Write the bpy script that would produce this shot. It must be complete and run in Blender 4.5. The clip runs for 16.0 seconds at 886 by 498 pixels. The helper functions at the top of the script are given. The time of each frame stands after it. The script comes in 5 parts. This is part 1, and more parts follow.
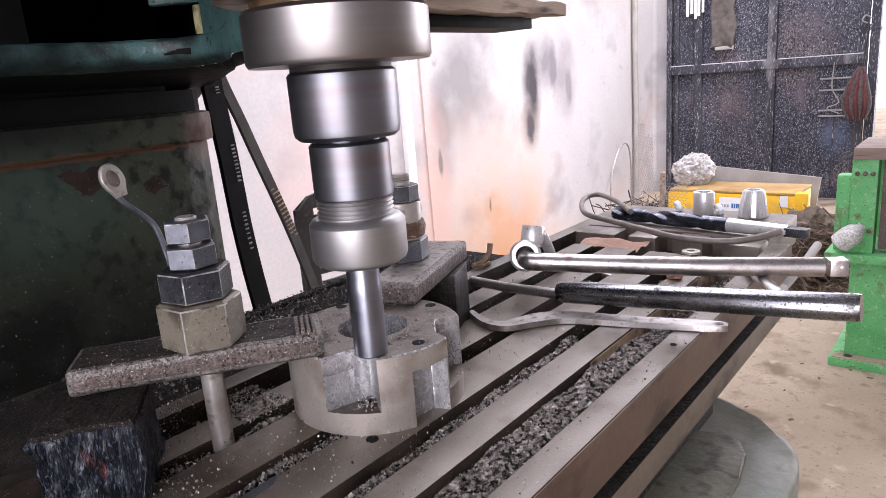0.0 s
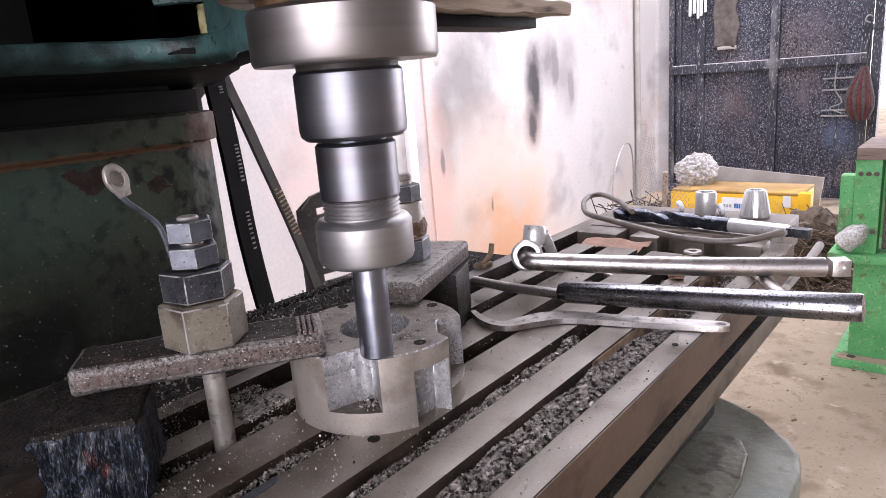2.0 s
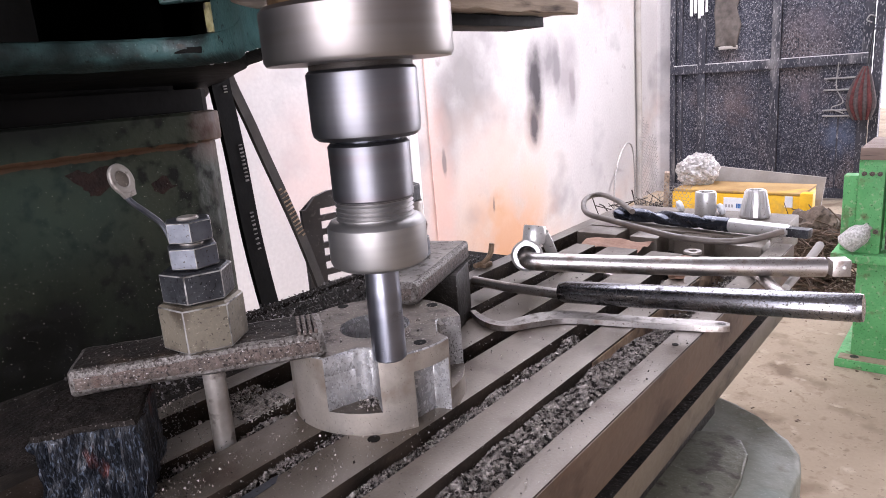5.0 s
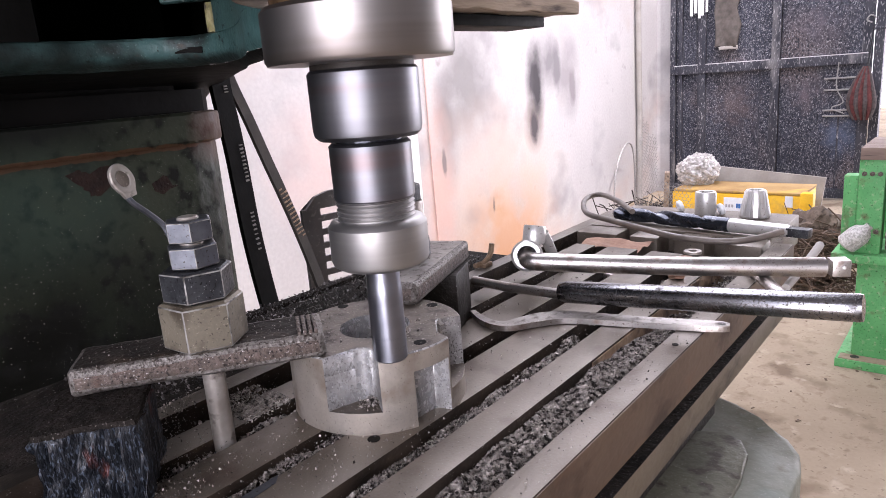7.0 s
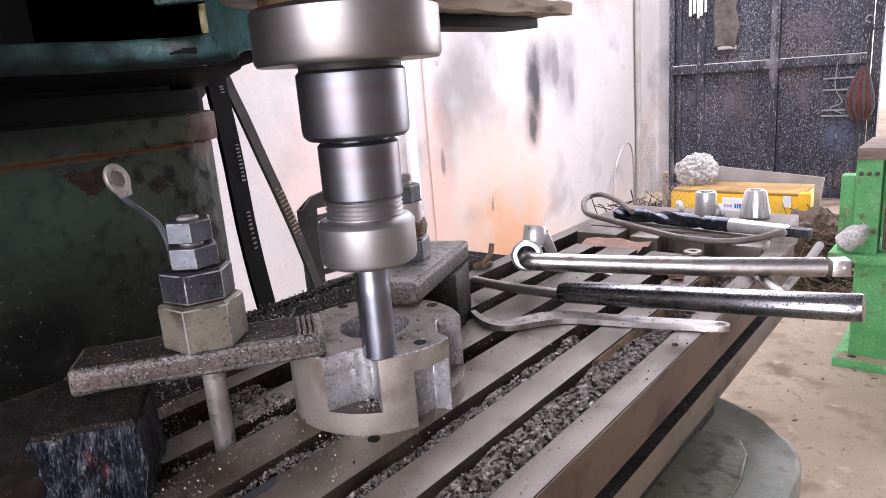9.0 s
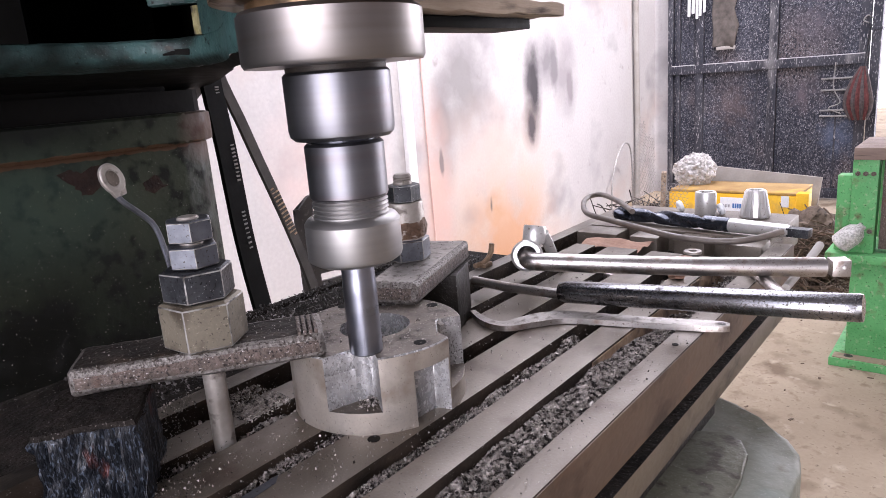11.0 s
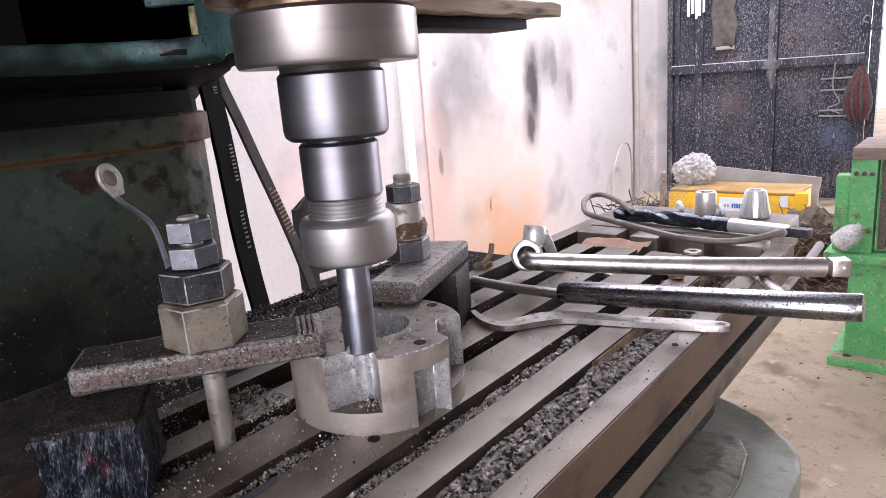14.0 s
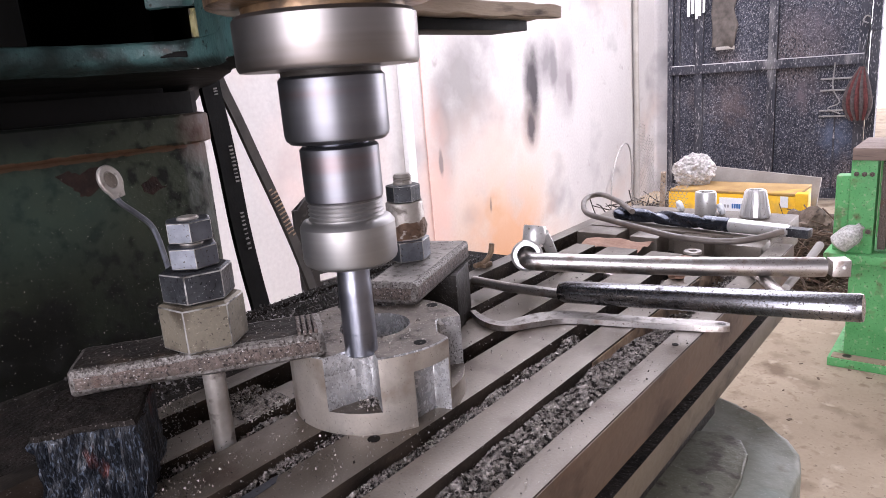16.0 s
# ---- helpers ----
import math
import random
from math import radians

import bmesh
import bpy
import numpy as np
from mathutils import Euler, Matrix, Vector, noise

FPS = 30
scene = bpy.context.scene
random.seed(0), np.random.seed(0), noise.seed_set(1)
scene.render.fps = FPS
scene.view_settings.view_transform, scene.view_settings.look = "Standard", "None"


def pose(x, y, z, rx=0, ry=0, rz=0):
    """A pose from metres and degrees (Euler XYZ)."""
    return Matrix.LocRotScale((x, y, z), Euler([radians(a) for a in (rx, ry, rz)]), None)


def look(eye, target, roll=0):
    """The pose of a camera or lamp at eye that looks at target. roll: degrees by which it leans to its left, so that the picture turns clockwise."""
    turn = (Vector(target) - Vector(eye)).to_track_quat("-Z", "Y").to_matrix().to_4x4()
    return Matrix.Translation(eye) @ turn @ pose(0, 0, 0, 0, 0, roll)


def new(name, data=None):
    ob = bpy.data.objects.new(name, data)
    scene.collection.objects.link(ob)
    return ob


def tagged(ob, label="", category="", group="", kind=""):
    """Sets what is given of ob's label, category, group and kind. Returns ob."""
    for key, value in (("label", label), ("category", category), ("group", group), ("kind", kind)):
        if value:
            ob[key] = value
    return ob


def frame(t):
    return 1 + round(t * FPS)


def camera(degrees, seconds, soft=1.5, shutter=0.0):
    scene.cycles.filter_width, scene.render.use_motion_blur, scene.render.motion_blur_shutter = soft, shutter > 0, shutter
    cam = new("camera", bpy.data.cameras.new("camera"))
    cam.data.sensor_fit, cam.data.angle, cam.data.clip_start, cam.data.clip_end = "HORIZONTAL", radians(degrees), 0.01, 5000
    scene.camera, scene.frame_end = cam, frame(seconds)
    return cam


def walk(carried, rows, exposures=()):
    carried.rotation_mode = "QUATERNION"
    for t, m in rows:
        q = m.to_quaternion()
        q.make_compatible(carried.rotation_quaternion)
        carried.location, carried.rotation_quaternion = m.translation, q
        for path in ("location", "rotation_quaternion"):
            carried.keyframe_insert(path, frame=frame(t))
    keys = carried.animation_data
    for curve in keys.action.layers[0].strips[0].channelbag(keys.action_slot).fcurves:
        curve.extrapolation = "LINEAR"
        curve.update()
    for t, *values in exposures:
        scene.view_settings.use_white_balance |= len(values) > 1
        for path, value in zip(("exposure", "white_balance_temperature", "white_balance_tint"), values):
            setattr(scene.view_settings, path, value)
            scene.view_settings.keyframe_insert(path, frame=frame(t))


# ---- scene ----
cam = camera(66.3, 16.0, 0.55, 1.0)

# ---- the cross feed: the table, all that lies on it and the camera slide together ----
T = 0.87  # height of the table top above the floor
EYE = Vector((-0.271, -0.283, T + 0.1857))
YAW, TILT, ROLL = 39.67, 13.99, -4.41
TRAVEL = 0.0225
FEED = [(0.0, 0.40), (0.5, 0.47), (1.0, 0.505), (1.5, 0.525), (2.0, 0.55), (2.5, 0.62), (3.0, 0.71), (3.5, 0.785), (4.0, 0.86),
        (4.6, 0.93), (5.4, 0.985), (6.3, 1.0), (7.5, 1.0), (8.0, 0.965), (8.5, 0.785), (9.0, 0.635), (9.6, 0.475), (10.3, 0.315),
        (11.0, 0.18), (11.5, 0.12), (12.0, 0.08), (12.5, 0.06), (13.0, 0.03), (13.5, 0.0), (15.8, 0.0), (16.0, 0.01)]


def feed(t, s):
    rise = 0.0016 if t > 15.9 else 0.0
    return Vector((0, TRAVEL * s, rise))


def gaze(t, s):
    yaw = radians(YAW - (0.143 if t < 1.2 else 0.0))
    eye = EYE + feed(t, s)
    way = Vector((math.cos(yaw) * math.cos(radians(TILT)), math.sin(yaw) * math.cos(radians(TILT)), -math.sin(radians(TILT))))
    return look(eye, eye + way, ROLL)


walk(cam, [(t, gaze(t, s)) for t, s in FEED], [(0.0, 1.05, 6250, 23), (16.0, 1.05, 6250, 23)])

# ---- daylight ----
world = bpy.data.worlds.new("daylight")
scene.world = world
world.use_nodes = True
sky = world.node_tree.nodes.new("ShaderNodeTexSky")
sky.sky_type, sky.sun_disc = "NISHITA", False
sky.sun_elevation, sky.sun_rotation = radians(52), radians(240)
world.node_tree.links.new(sky.outputs[0], world.node_tree.nodes["Background"].inputs[0])
world.node_tree.nodes["Background"].inputs[1].default_value = 0.12
sun = new("sun", bpy.data.lights.new("sun", "SUN"))
sun.data.energy, sun.data.angle, sun.data.color = 2.5, radians(0.6), (1.0, 0.95, 0.88)
sun.matrix_basis = look((0, 0, 8), (2.2, 3.8, 0))
for spot, aim, w, h, power in (((-2.62, -1.2, 1.37), (0, -1.2, 1.37), 2.5, 2.7, 88), ((5.35, -1.1, 1.3), (0, -1.1, 1.3), 2.9, 2.5, 62), ((2.55, 0.95, 3.05), (2.55, 0.9501, 0), 5.1, 1.45, 80)):
    lamp = new("sky_light", bpy.data.lights.new("sky_light", "AREA"))
    lamp.data.shape, lamp.data.size, lamp.data.size_y, lamp.data.energy = "RECTANGLE", w, h, power
    lamp.data.color = (1.0, 1.0, 1.0)
    lamp.matrix_basis = look(spot, aim)


# ---- materials ----
def surface(name, low, high, scale=20.0, rough=0.5, metal=0.0, bump=0.15, fine=180.0, marks=(), stretch=(1, 1, 1), spread=0.12, gloss=0.5):
    """Two tones mixed by coarse noise, with fine relief, and marks: (colour, scale, share, rough) laid over by thresholded noise."""
    m = bpy.data.materials.new(name)
    m.use_nodes = True
    nt = m.node_tree
    node, link = nt.nodes.new, nt.links.new
    b = nt.nodes["Principled BSDF"]
    at = node("ShaderNodeTexCoord")
    mp = node("ShaderNodeMapping")
    mp.inputs["Scale"].default_value = stretch
    link(at.outputs["Object"], mp.inputs[0])

    def noisy(s, detail=4.0):
        n = node("ShaderNodeTexNoise")
        n.inputs["Scale"].default_value, n.inputs["Detail"].default_value = s, detail
        link(mp.outputs[0], n.inputs["Vector"])
        return n.outputs[0]

    def ramp(src, a, z):
        r = node("ShaderNodeMapRange")
        r.inputs[1].default_value, r.inputs[2].default_value = a, z
        link(src, r.inputs[0])
        return r.outputs[0]

    def mix(fac, one, two):
        x = node("ShaderNodeMix")
        x.data_type = "RGBA"
        link(fac, x.inputs[0])
        for value, sock in ((one, x.inputs[6]), (two, x.inputs[7])):
            if isinstance(value, tuple):
                sock.default_value = (*value, 1)
            else:
                link(value, sock)
        return x.outputs[2]

    coarse = noisy(scale)
    col = mix(ramp(coarse, 0.3, 0.7), low, high)
    grain = noisy(fine, 2.0)
    hsv = node("ShaderNodeHueSaturation")
    vary = node("ShaderNodeMapRange")
    vary.inputs[3].default_value, vary.inputs[4].default_value = 0.88, 1.12
    link(grain, vary.inputs[0])
    link(vary.outputs[0], hsv.inputs["Value"])
    link(col, hsv.inputs["Color"])
    col = hsv.outputs[0]
    ro = node("ShaderNodeMapRange")
    ro.inputs[3].default_value, ro.inputs[4].default_value = max(0.03, rough - spread), min(1, rough + spread)
    link(noisy(scale * 3.1), ro.inputs[0])
    rough_out = ro.outputs[0]
    for colour, s, share, r in marks:
        soft = 0.03 if s > 150 else 0.07
        s = s * 2.0 if s >= 280 else s
        mask = ramp(noisy(s, 6.0), 1 - share - soft, 1 - share + soft)
        col = mix(mask, col, colour)
        mx = node("ShaderNodeMix")
        link(mask, mx.inputs[0])
        link(rough_out, mx.inputs[2])
        mx.inputs[3].default_value = r
        rough_out = mx.outputs[0]
    link(col, b.inputs["Base Color"])
    link(rough_out, b.inputs["Roughness"])
    b.inputs["Metallic"].default_value = metal
    b.inputs["Specular IOR Level"].default_value = gloss
    bp = node("ShaderNodeBump")
    bp.inputs["Strength"].default_value, bp.inputs["Distance"].default_value = bump, 0.002
    ad = node("ShaderNodeMath")
    link(grain, ad.inputs[0])
    link(coarse, ad.inputs[1])
    link(ad.outputs[0], bp.inputs["Height"])
    link(bp.outputs[0], b.inputs["Normal"])
    return m


TABLE_IRON = surface("table_iron", (0.112, 0.092, 0.071), (0.178, 0.149, 0.12), 14, 0.46, 0.3, 0.1, 600, (((0.085, 0.06, 0.045), 22.0, 0.38, 0.5), ((0.04, 0.031, 0.025), 300.0, 0.33, 0.6), ((0.45, 0.42, 0.39), 600.0, 0.3, 0.5)))
# Slot walls: the shade inside the slots is painted in with the oil.
SLOT_SIDE = surface("oily_shaded_slot_wall", (0.016, 0.012, 0.009), (0.06, 0.043, 0.032), 50, 0.6, 0.2, 0.3, 400, (((0.12, 0.08, 0.05), 40.0, 0.32, 0.6), ((0.3, 0.27, 0.24), 500.0, 0.31, 0.5)), (0.6, 1, 1), 0.1, 0.2)
TABLE_SIDE = surface("table_side", (0.075, 0.046, 0.03), (0.122, 0.078, 0.051), 14, 0.5, 0.15, 0.14, 300, (((0.045, 0.027, 0.018), 40.0, 0.40, 0.6), ((0.16, 0.09, 0.055), 24.0, 0.36, 0.6)), (0.5, 1, 1), 0.12, 0.35)
LEDGE_SIDE = surface("olive_brown_ledge", (0.1, 0.076, 0.05), (0.155, 0.122, 0.085), 14, 0.55, 0.0, 0.14, 300, (((0.055, 0.04, 0.026), 40.0, 0.40, 0.6),), (0.5, 1, 1), 0.12, 0.25)
OILY_IRON = surface("oily_iron", (0.014, 0.012, 0.010), (0.035, 0.029, 0.025), 40, 0.5, 0.3, 0.3, 300, (((0.3, 0.28, 0.27), 420.0, 0.33, 0.5),), (1, 1, 1), 0.12, 0.3)
RUSTY = surface("rusty_iron", (0.2, 0.125, 0.075), (0.38, 0.27, 0.18), 60, 0.75, 0.1, 0.5, 300, (((0.09, 0.055, 0.035), 50.0, 0.43, 0.7),))
WORK_STEEL = surface("machined_steel", (0.4, 0.35, 0.298), (0.55, 0.497, 0.437), 40, 0.34, 0.68, 0.06, 700, (((0.26, 0.208, 0.162), 30.0, 0.44, 0.45), ((0.75, 0.72, 0.67), 520.0, 0.315, 0.4), ((0.14, 0.11, 0.088), 520.0, 0.33, 0.5)))
SATIN = surface("satin_chrome", (0.55, 0.535, 0.52), (0.7, 0.685, 0.67), 60, 0.36, 0.6, 0.05, 500, (((0.3, 0.26, 0.23), 260.0, 0.33, 0.5),))
DIRTY_TOP = surface("oily_steel_top", (0.08, 0.065, 0.052), (0.155, 0.128, 0.105), 50, 0.5, 0.35, 0.15, 600, (((0.04, 0.03, 0.022), 90.0, 0.41, 0.6), ((0.5, 0.46, 0.4), 480.0, 0.335, 0.5)))
# Dark bed: the shade of the gaps between loose chips is its colour.
PACKED = surface("packed_dark_swarf", (0.02, 0.016, 0.013), (0.12, 0.1, 0.085), 300, 0.7, 0.1, 0.7, 500)
CUT_STEEL = surface("freshly_cut_steel", (0.46, 0.455, 0.455), (0.64, 0.635, 0.635), 90, 0.27, 0.65, 0.05, 600, (((0.2, 0.187, 0.18), 45.0, 0.42, 0.4), ((0.11, 0.1, 0.097), 520.0, 0.4, 0.45), ((0.8, 0.8, 0.81), 560.0, 0.34, 0.3)), (1, 1, 0.8))
STRAP_IRON = surface("forged_strap_iron", (0.05, 0.038, 0.032), (0.13, 0.1, 0.085), 240, 0.5, 0.25, 0.4, 500, (((0.1, 0.056, 0.042), 45.0, 0.35, 0.7), ((0.018, 0.014, 0.012), 320.0, 0.4, 0.6), ((0.42, 0.39, 0.37), 420.0, 0.345, 0.5)), (1, 1, 1), 0.12, 0.3)
WORN_EDGE = surface("bare_worn_edge", (0.07, 0.058, 0.05), (0.2, 0.185, 0.17), 420, 0.5, 0.4, 0.5, 600, (((0.035, 0.026, 0.02), 300.0, 0.42, 0.5),))
# Left strap's top: oily iron with its dimness put into the colour.
OILY_SHADED_TOP = surface("oily_iron_with_shade", (0.011, 0.009, 0.0075), (0.04, 0.033, 0.028), 50, 0.62, 0.1, 0.5, 300, (((0.4, 0.38, 0.36), 420.0, 0.32, 0.5), ((0.06, 0.042, 0.03), 45.0, 0.36, 0.6)), (1, 1, 1), 0.12, 0.15)
RUSTY_DARK = surface("dark_rusty_crust", (0.06, 0.03, 0.017), (0.18, 0.11, 0.07), 150, 0.6, 0.2, 0.8, 400, (((0.4, 0.35, 0.31), 170.0, 0.36, 0.4),))
DULL_TOP = surface("dull_bare_steel", (0.2, 0.184, 0.17), (0.32, 0.297, 0.275), 60, 0.42, 0.5, 0.1, 500, (((0.1, 0.083, 0.072), 150.0, 0.4, 0.5), ((0.5, 0.48, 0.46), 420.0, 0.32, 0.4)))
# Grime on the way cover; painted shade in slots, gutter and ledge groove.
GRIME_AND_SHADE = surface("oily_grime_and_shade", (0.008, 0.007, 0.006), (0.028, 0.023, 0.02), 70, 0.85, 0.0, 0.8, 300, (((0.15, 0.135, 0.125), 420.0, 0.34, 0.5),), (1, 1, 1), 0.1, 0.08)
BLACK_NUT = surface("blackened_steel", (0.022, 0.023, 0.027), (0.055, 0.058, 0.064), 110, 0.42, 0.6, 0.15, 500, (((0.3, 0.3, 0.31), 420.0, 0.33, 0.4), ((0.010, 0.009, 0.010), 320.0, 0.38, 0.5)))
NUT_EDGE = surface("rubbed_nut_edge", (0.17, 0.16, 0.15), (0.36, 0.35, 0.33), 150, 0.45, 0.4, 0.3, 300, (((0.06, 0.055, 0.05), 140.0, 0.45, 0.5),))
BRIGHT_NUT = surface("worn_bright_steel", (0.09, 0.096, 0.112), (0.15, 0.157, 0.178), 90, 0.36, 0.85, 0.05, 500, (((0.07, 0.066, 0.066), 330.0, 0.36, 0.5),))
COUPLING = surface("dull_bronze_coloured_steel", (0.115, 0.098, 0.072), (0.195, 0.17, 0.128), 30, 0.5, 0.35, 0.15, 400, (((0.06, 0.046, 0.032), 38.0, 0.44, 0.5), ((0.4, 0.36, 0.29), 480.0, 0.32, 0.5), ((0.05, 0.04, 0.03), 300.0, 0.36, 0.5)))
STUD = surface("grey_stud_steel", (0.26, 0.23, 0.205), (0.42, 0.385, 0.35), 60, 0.42, 0.45, 0.15, 400, (((0.12, 0.1, 0.085), 120.0, 0.38, 0.5),))
SPINDLE = surface("ground_spindle_steel", (0.222, 0.208, 0.203), (0.285, 0.268, 0.262), 24, 0.4, 1.0, 0.0, 200, (((0.17, 0.138, 0.122), 30.0, 0.4, 0.4),), (0.15, 0.15, 2), 0.04)
# Red-brown marks put the chuck's warm reflection into its colour.
CHUCK = surface("chuck_steel", (0.13, 0.132, 0.146), (0.19, 0.189, 0.204), 24, 0.4, 1.0, 0.0, 200, (((0.16, 0.098, 0.087), 16.0, 0.42, 0.4),), (0.15, 0.15, 2), 0.04)
NUT_STEEL = surface("satin_collet_nut_steel", (0.317, 0.309, 0.304), (0.38, 0.37, 0.365), 24, 0.46, 1.0, 0.0, 200, (), (0.15, 0.15, 2), 0.03)
MILL = surface("end_mill_steel", (0.2, 0.21, 0.25), (0.33, 0.34, 0.39), 40, 0.32, 1.0, 0.02, 300)
CHROME = surface("worn_chrome", (0.4, 0.375, 0.36), (0.55, 0.52, 0.505), 40, 0.34, 1.0, 0.06, 500, (((0.2, 0.16, 0.14), 420.0, 0.36, 0.5), ((0.27, 0.22, 0.19), 70.0, 0.4, 0.48)), (1, 1, 1), 0.06)
PITTED = surface("pitted_dark_chrome", (0.15, 0.15, 0.162), (0.31, 0.31, 0.325), 30, 0.22, 1.0, 0.02, 900, (((0.06, 0.053, 0.048), 300.0, 0.4, 0.45), ((0.03, 0.026, 0.024), 60.0, 0.33, 0.4)), (1, 1, 1), 0.06)
DRILL_BLACK = surface("black_oxide_drill", (0.022, 0.026, 0.036), (0.07, 0.076, 0.092), 60, 0.25, 0.75, 0.05, 400, (((0.2, 0.21, 0.23), 120.0, 0.33, 0.3),))
GREEN_CAST = surface("old_green_machine_paint", (0.012, 0.0165, 0.0105), (0.031, 0.037, 0.0235), 9, 0.45, 0.0, 0.4, 120, (((0.017, 0.031, 0.021), 5.0, 0.36, 0.4), ((0.024, 0.017, 0.011), 11.0, 0.31, 0.7), ((0.005, 0.005, 0.0035), 60.0, 0.42, 0.7), ((0.16, 0.165, 0.14), 330.0, 0.285, 0.6)), (1, 1, 1), 0.12, 0.18)
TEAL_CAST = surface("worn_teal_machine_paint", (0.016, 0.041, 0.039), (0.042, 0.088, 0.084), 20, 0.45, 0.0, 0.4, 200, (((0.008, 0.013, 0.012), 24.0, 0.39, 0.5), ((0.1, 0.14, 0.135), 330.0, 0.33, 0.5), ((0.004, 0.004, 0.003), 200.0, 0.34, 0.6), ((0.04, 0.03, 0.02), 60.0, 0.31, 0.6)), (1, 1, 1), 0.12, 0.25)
# Near black: shade under and inside the head is put into this colour.
DARK_CAST = surface("grime_and_shade_black", (0.0018, 0.0018, 0.0016), (0.0045, 0.004, 0.0035), 14, 0.6, 0.0, 0.2, 120, (((0.008, 0.0065, 0.005), 9.0, 0.36, 0.6),), (1, 1, 1), 0.12, 0.06)
SADDLE_PAINT = surface("grey_green_saddle_paint", (0.16, 0.168, 0.135), (0.26, 0.27, 0.23), 9, 0.45, 0.0, 0.25, 160, (((0.11, 0.11, 0.075), 8.0, 0.42, 0.6), ((0.24, 0.29, 0.265), 16.0, 0.36, 0.5), ((0.12, 0.09, 0.06), 26.0, 0.32, 0.6), ((0.4, 0.39, 0.36), 330.0, 0.31, 0.6)), (1, 1, 1), 0.12, 0.35)
# Darker and browner than the saddle paint round it.
PAD_PAINT = surface("dark_saddle_pad", (0.09, 0.09, 0.06), (0.16, 0.158, 0.115), 20, 0.5, 0.0, 0.3, 200, (((0.05, 0.042, 0.03), 70.0, 0.42, 0.6), ((0.4, 0.39, 0.36), 330.0, 0.32, 0.6)), (1, 1, 1), 0.12, 0.3)
BRONZE = surface("brown_oiled_flange", (0.1, 0.06, 0.03), (0.25, 0.16, 0.09), 60, 0.35, 0.5, 0.2, 300, (((0.03, 0.02, 0.015), 50.0, 0.42, 0.5),))
WALL = surface("stained_white_plaster", (0.385, 0.367, 0.365), (0.495, 0.48, 0.478), 1.1, 0.85, 0.0, 0.1, 60, (((0.41, 0.335, 0.3), 1.3, 0.36, 0.9), ((0.29, 0.278, 0.28), 2.2, 0.39, 0.9), ((0.32, 0.295, 0.29), 14.0, 0.28, 0.9)))


def stain_and_shade(m, spots, wobble=5.0, edge=(0.08, 0.4)):
    """Blotches with shapes of their own, stains and painted shade alike: (centre, radii, colour, strength)."""
    nt = m.node_tree
    b = nt.nodes["Principled BSDF"]
    src = b.inputs["Base Color"].links[0].from_socket
    at = nt.nodes.new("ShaderNodeTexCoord")
    wob = nt.nodes.new("ShaderNodeTexNoise")
    wob.inputs["Scale"].default_value, wob.inputs["Detail"].default_value = wobble, 6.0
    nt.links.new(at.outputs["Object"], wob.inputs["Vector"])
    for centre, radii, colour, strength in spots:
        mp = nt.nodes.new("ShaderNodeMapping")
        mp.vector_type = "TEXTURE"
        mp.inputs["Location"].default_value, mp.inputs["Scale"].default_value = centre, radii
        nt.links.new(at.outputs["Object"], mp.inputs[0])
        ball = nt.nodes.new("ShaderNodeTexGradient")
        ball.gradient_type = "SPHERICAL"
        nt.links.new(mp.outputs[0], ball.inputs[0])
        mul = nt.nodes.new("ShaderNodeMath")
        mul.operation = "MULTIPLY"
        nt.links.new(ball.outputs["Fac"], mul.inputs[0])
        nt.links.new(wob.outputs[0], mul.inputs[1])
        rg = nt.nodes.new("ShaderNodeMapRange")
        rg.inputs[1].default_value, rg.inputs[2].default_value, rg.inputs[4].default_value = edge[0], edge[1], strength
        nt.links.new(mul.outputs[0], rg.inputs[0])
        mx = nt.nodes.new("ShaderNodeMix")
        mx.data_type = "RGBA"
        nt.links.new(rg.outputs[0], mx.inputs[0])
        nt.links.new(src, mx.inputs[6])
        mx.inputs[7].default_value = (*colour, 1)
        src = mx.outputs[2]
    nt.links.new(src, b.inputs["Base Color"])


SOOT, RUST = (0.07, 0.065, 0.07), (0.5, 0.22, 0.07)
stain_and_shade(WALL, [((3.39, 1.95, 0.98), (0.15, 0.5, 0.36), SOOT, 1.0), ((3.36, 1.95, 0.74), (0.15, 0.5, 0.22), SOOT, 1.0), ((2.68, 1.95, 1.02), (0.34, 0.5, 0.5), (0.2, 0.19, 0.19), 0.85),
             ((2.5, 1.95, 0.78), (0.15, 0.5, 0.42), (0.2, 0.18, 0.18), 0.85), ((3.55, 1.95, 1.12), (0.2, 0.5, 0.26), (0.16, 0.15, 0.16), 0.85), ((3.8, 1.95, 1.02), (0.22, 0.5, 0.42), (0.22, 0.2, 0.21), 0.75),
             ((3.05, 1.95, 0.1), (0.75, 0.5, 0.6), RUST, 0.75), ((3.0, 1.95, 0.5), (1.0, 0.5, 0.6), (0.58, 0.45, 0.37), 0.45), ((2.4, 1.95, 0.4), (0.2, 0.5, 0.8), (0.55, 0.33, 0.27), 0.6), ((1.7, 1.95, 0.75), (0.5, 0.5, 0.4), (0.6, 0.42, 0.38), 0.5)])
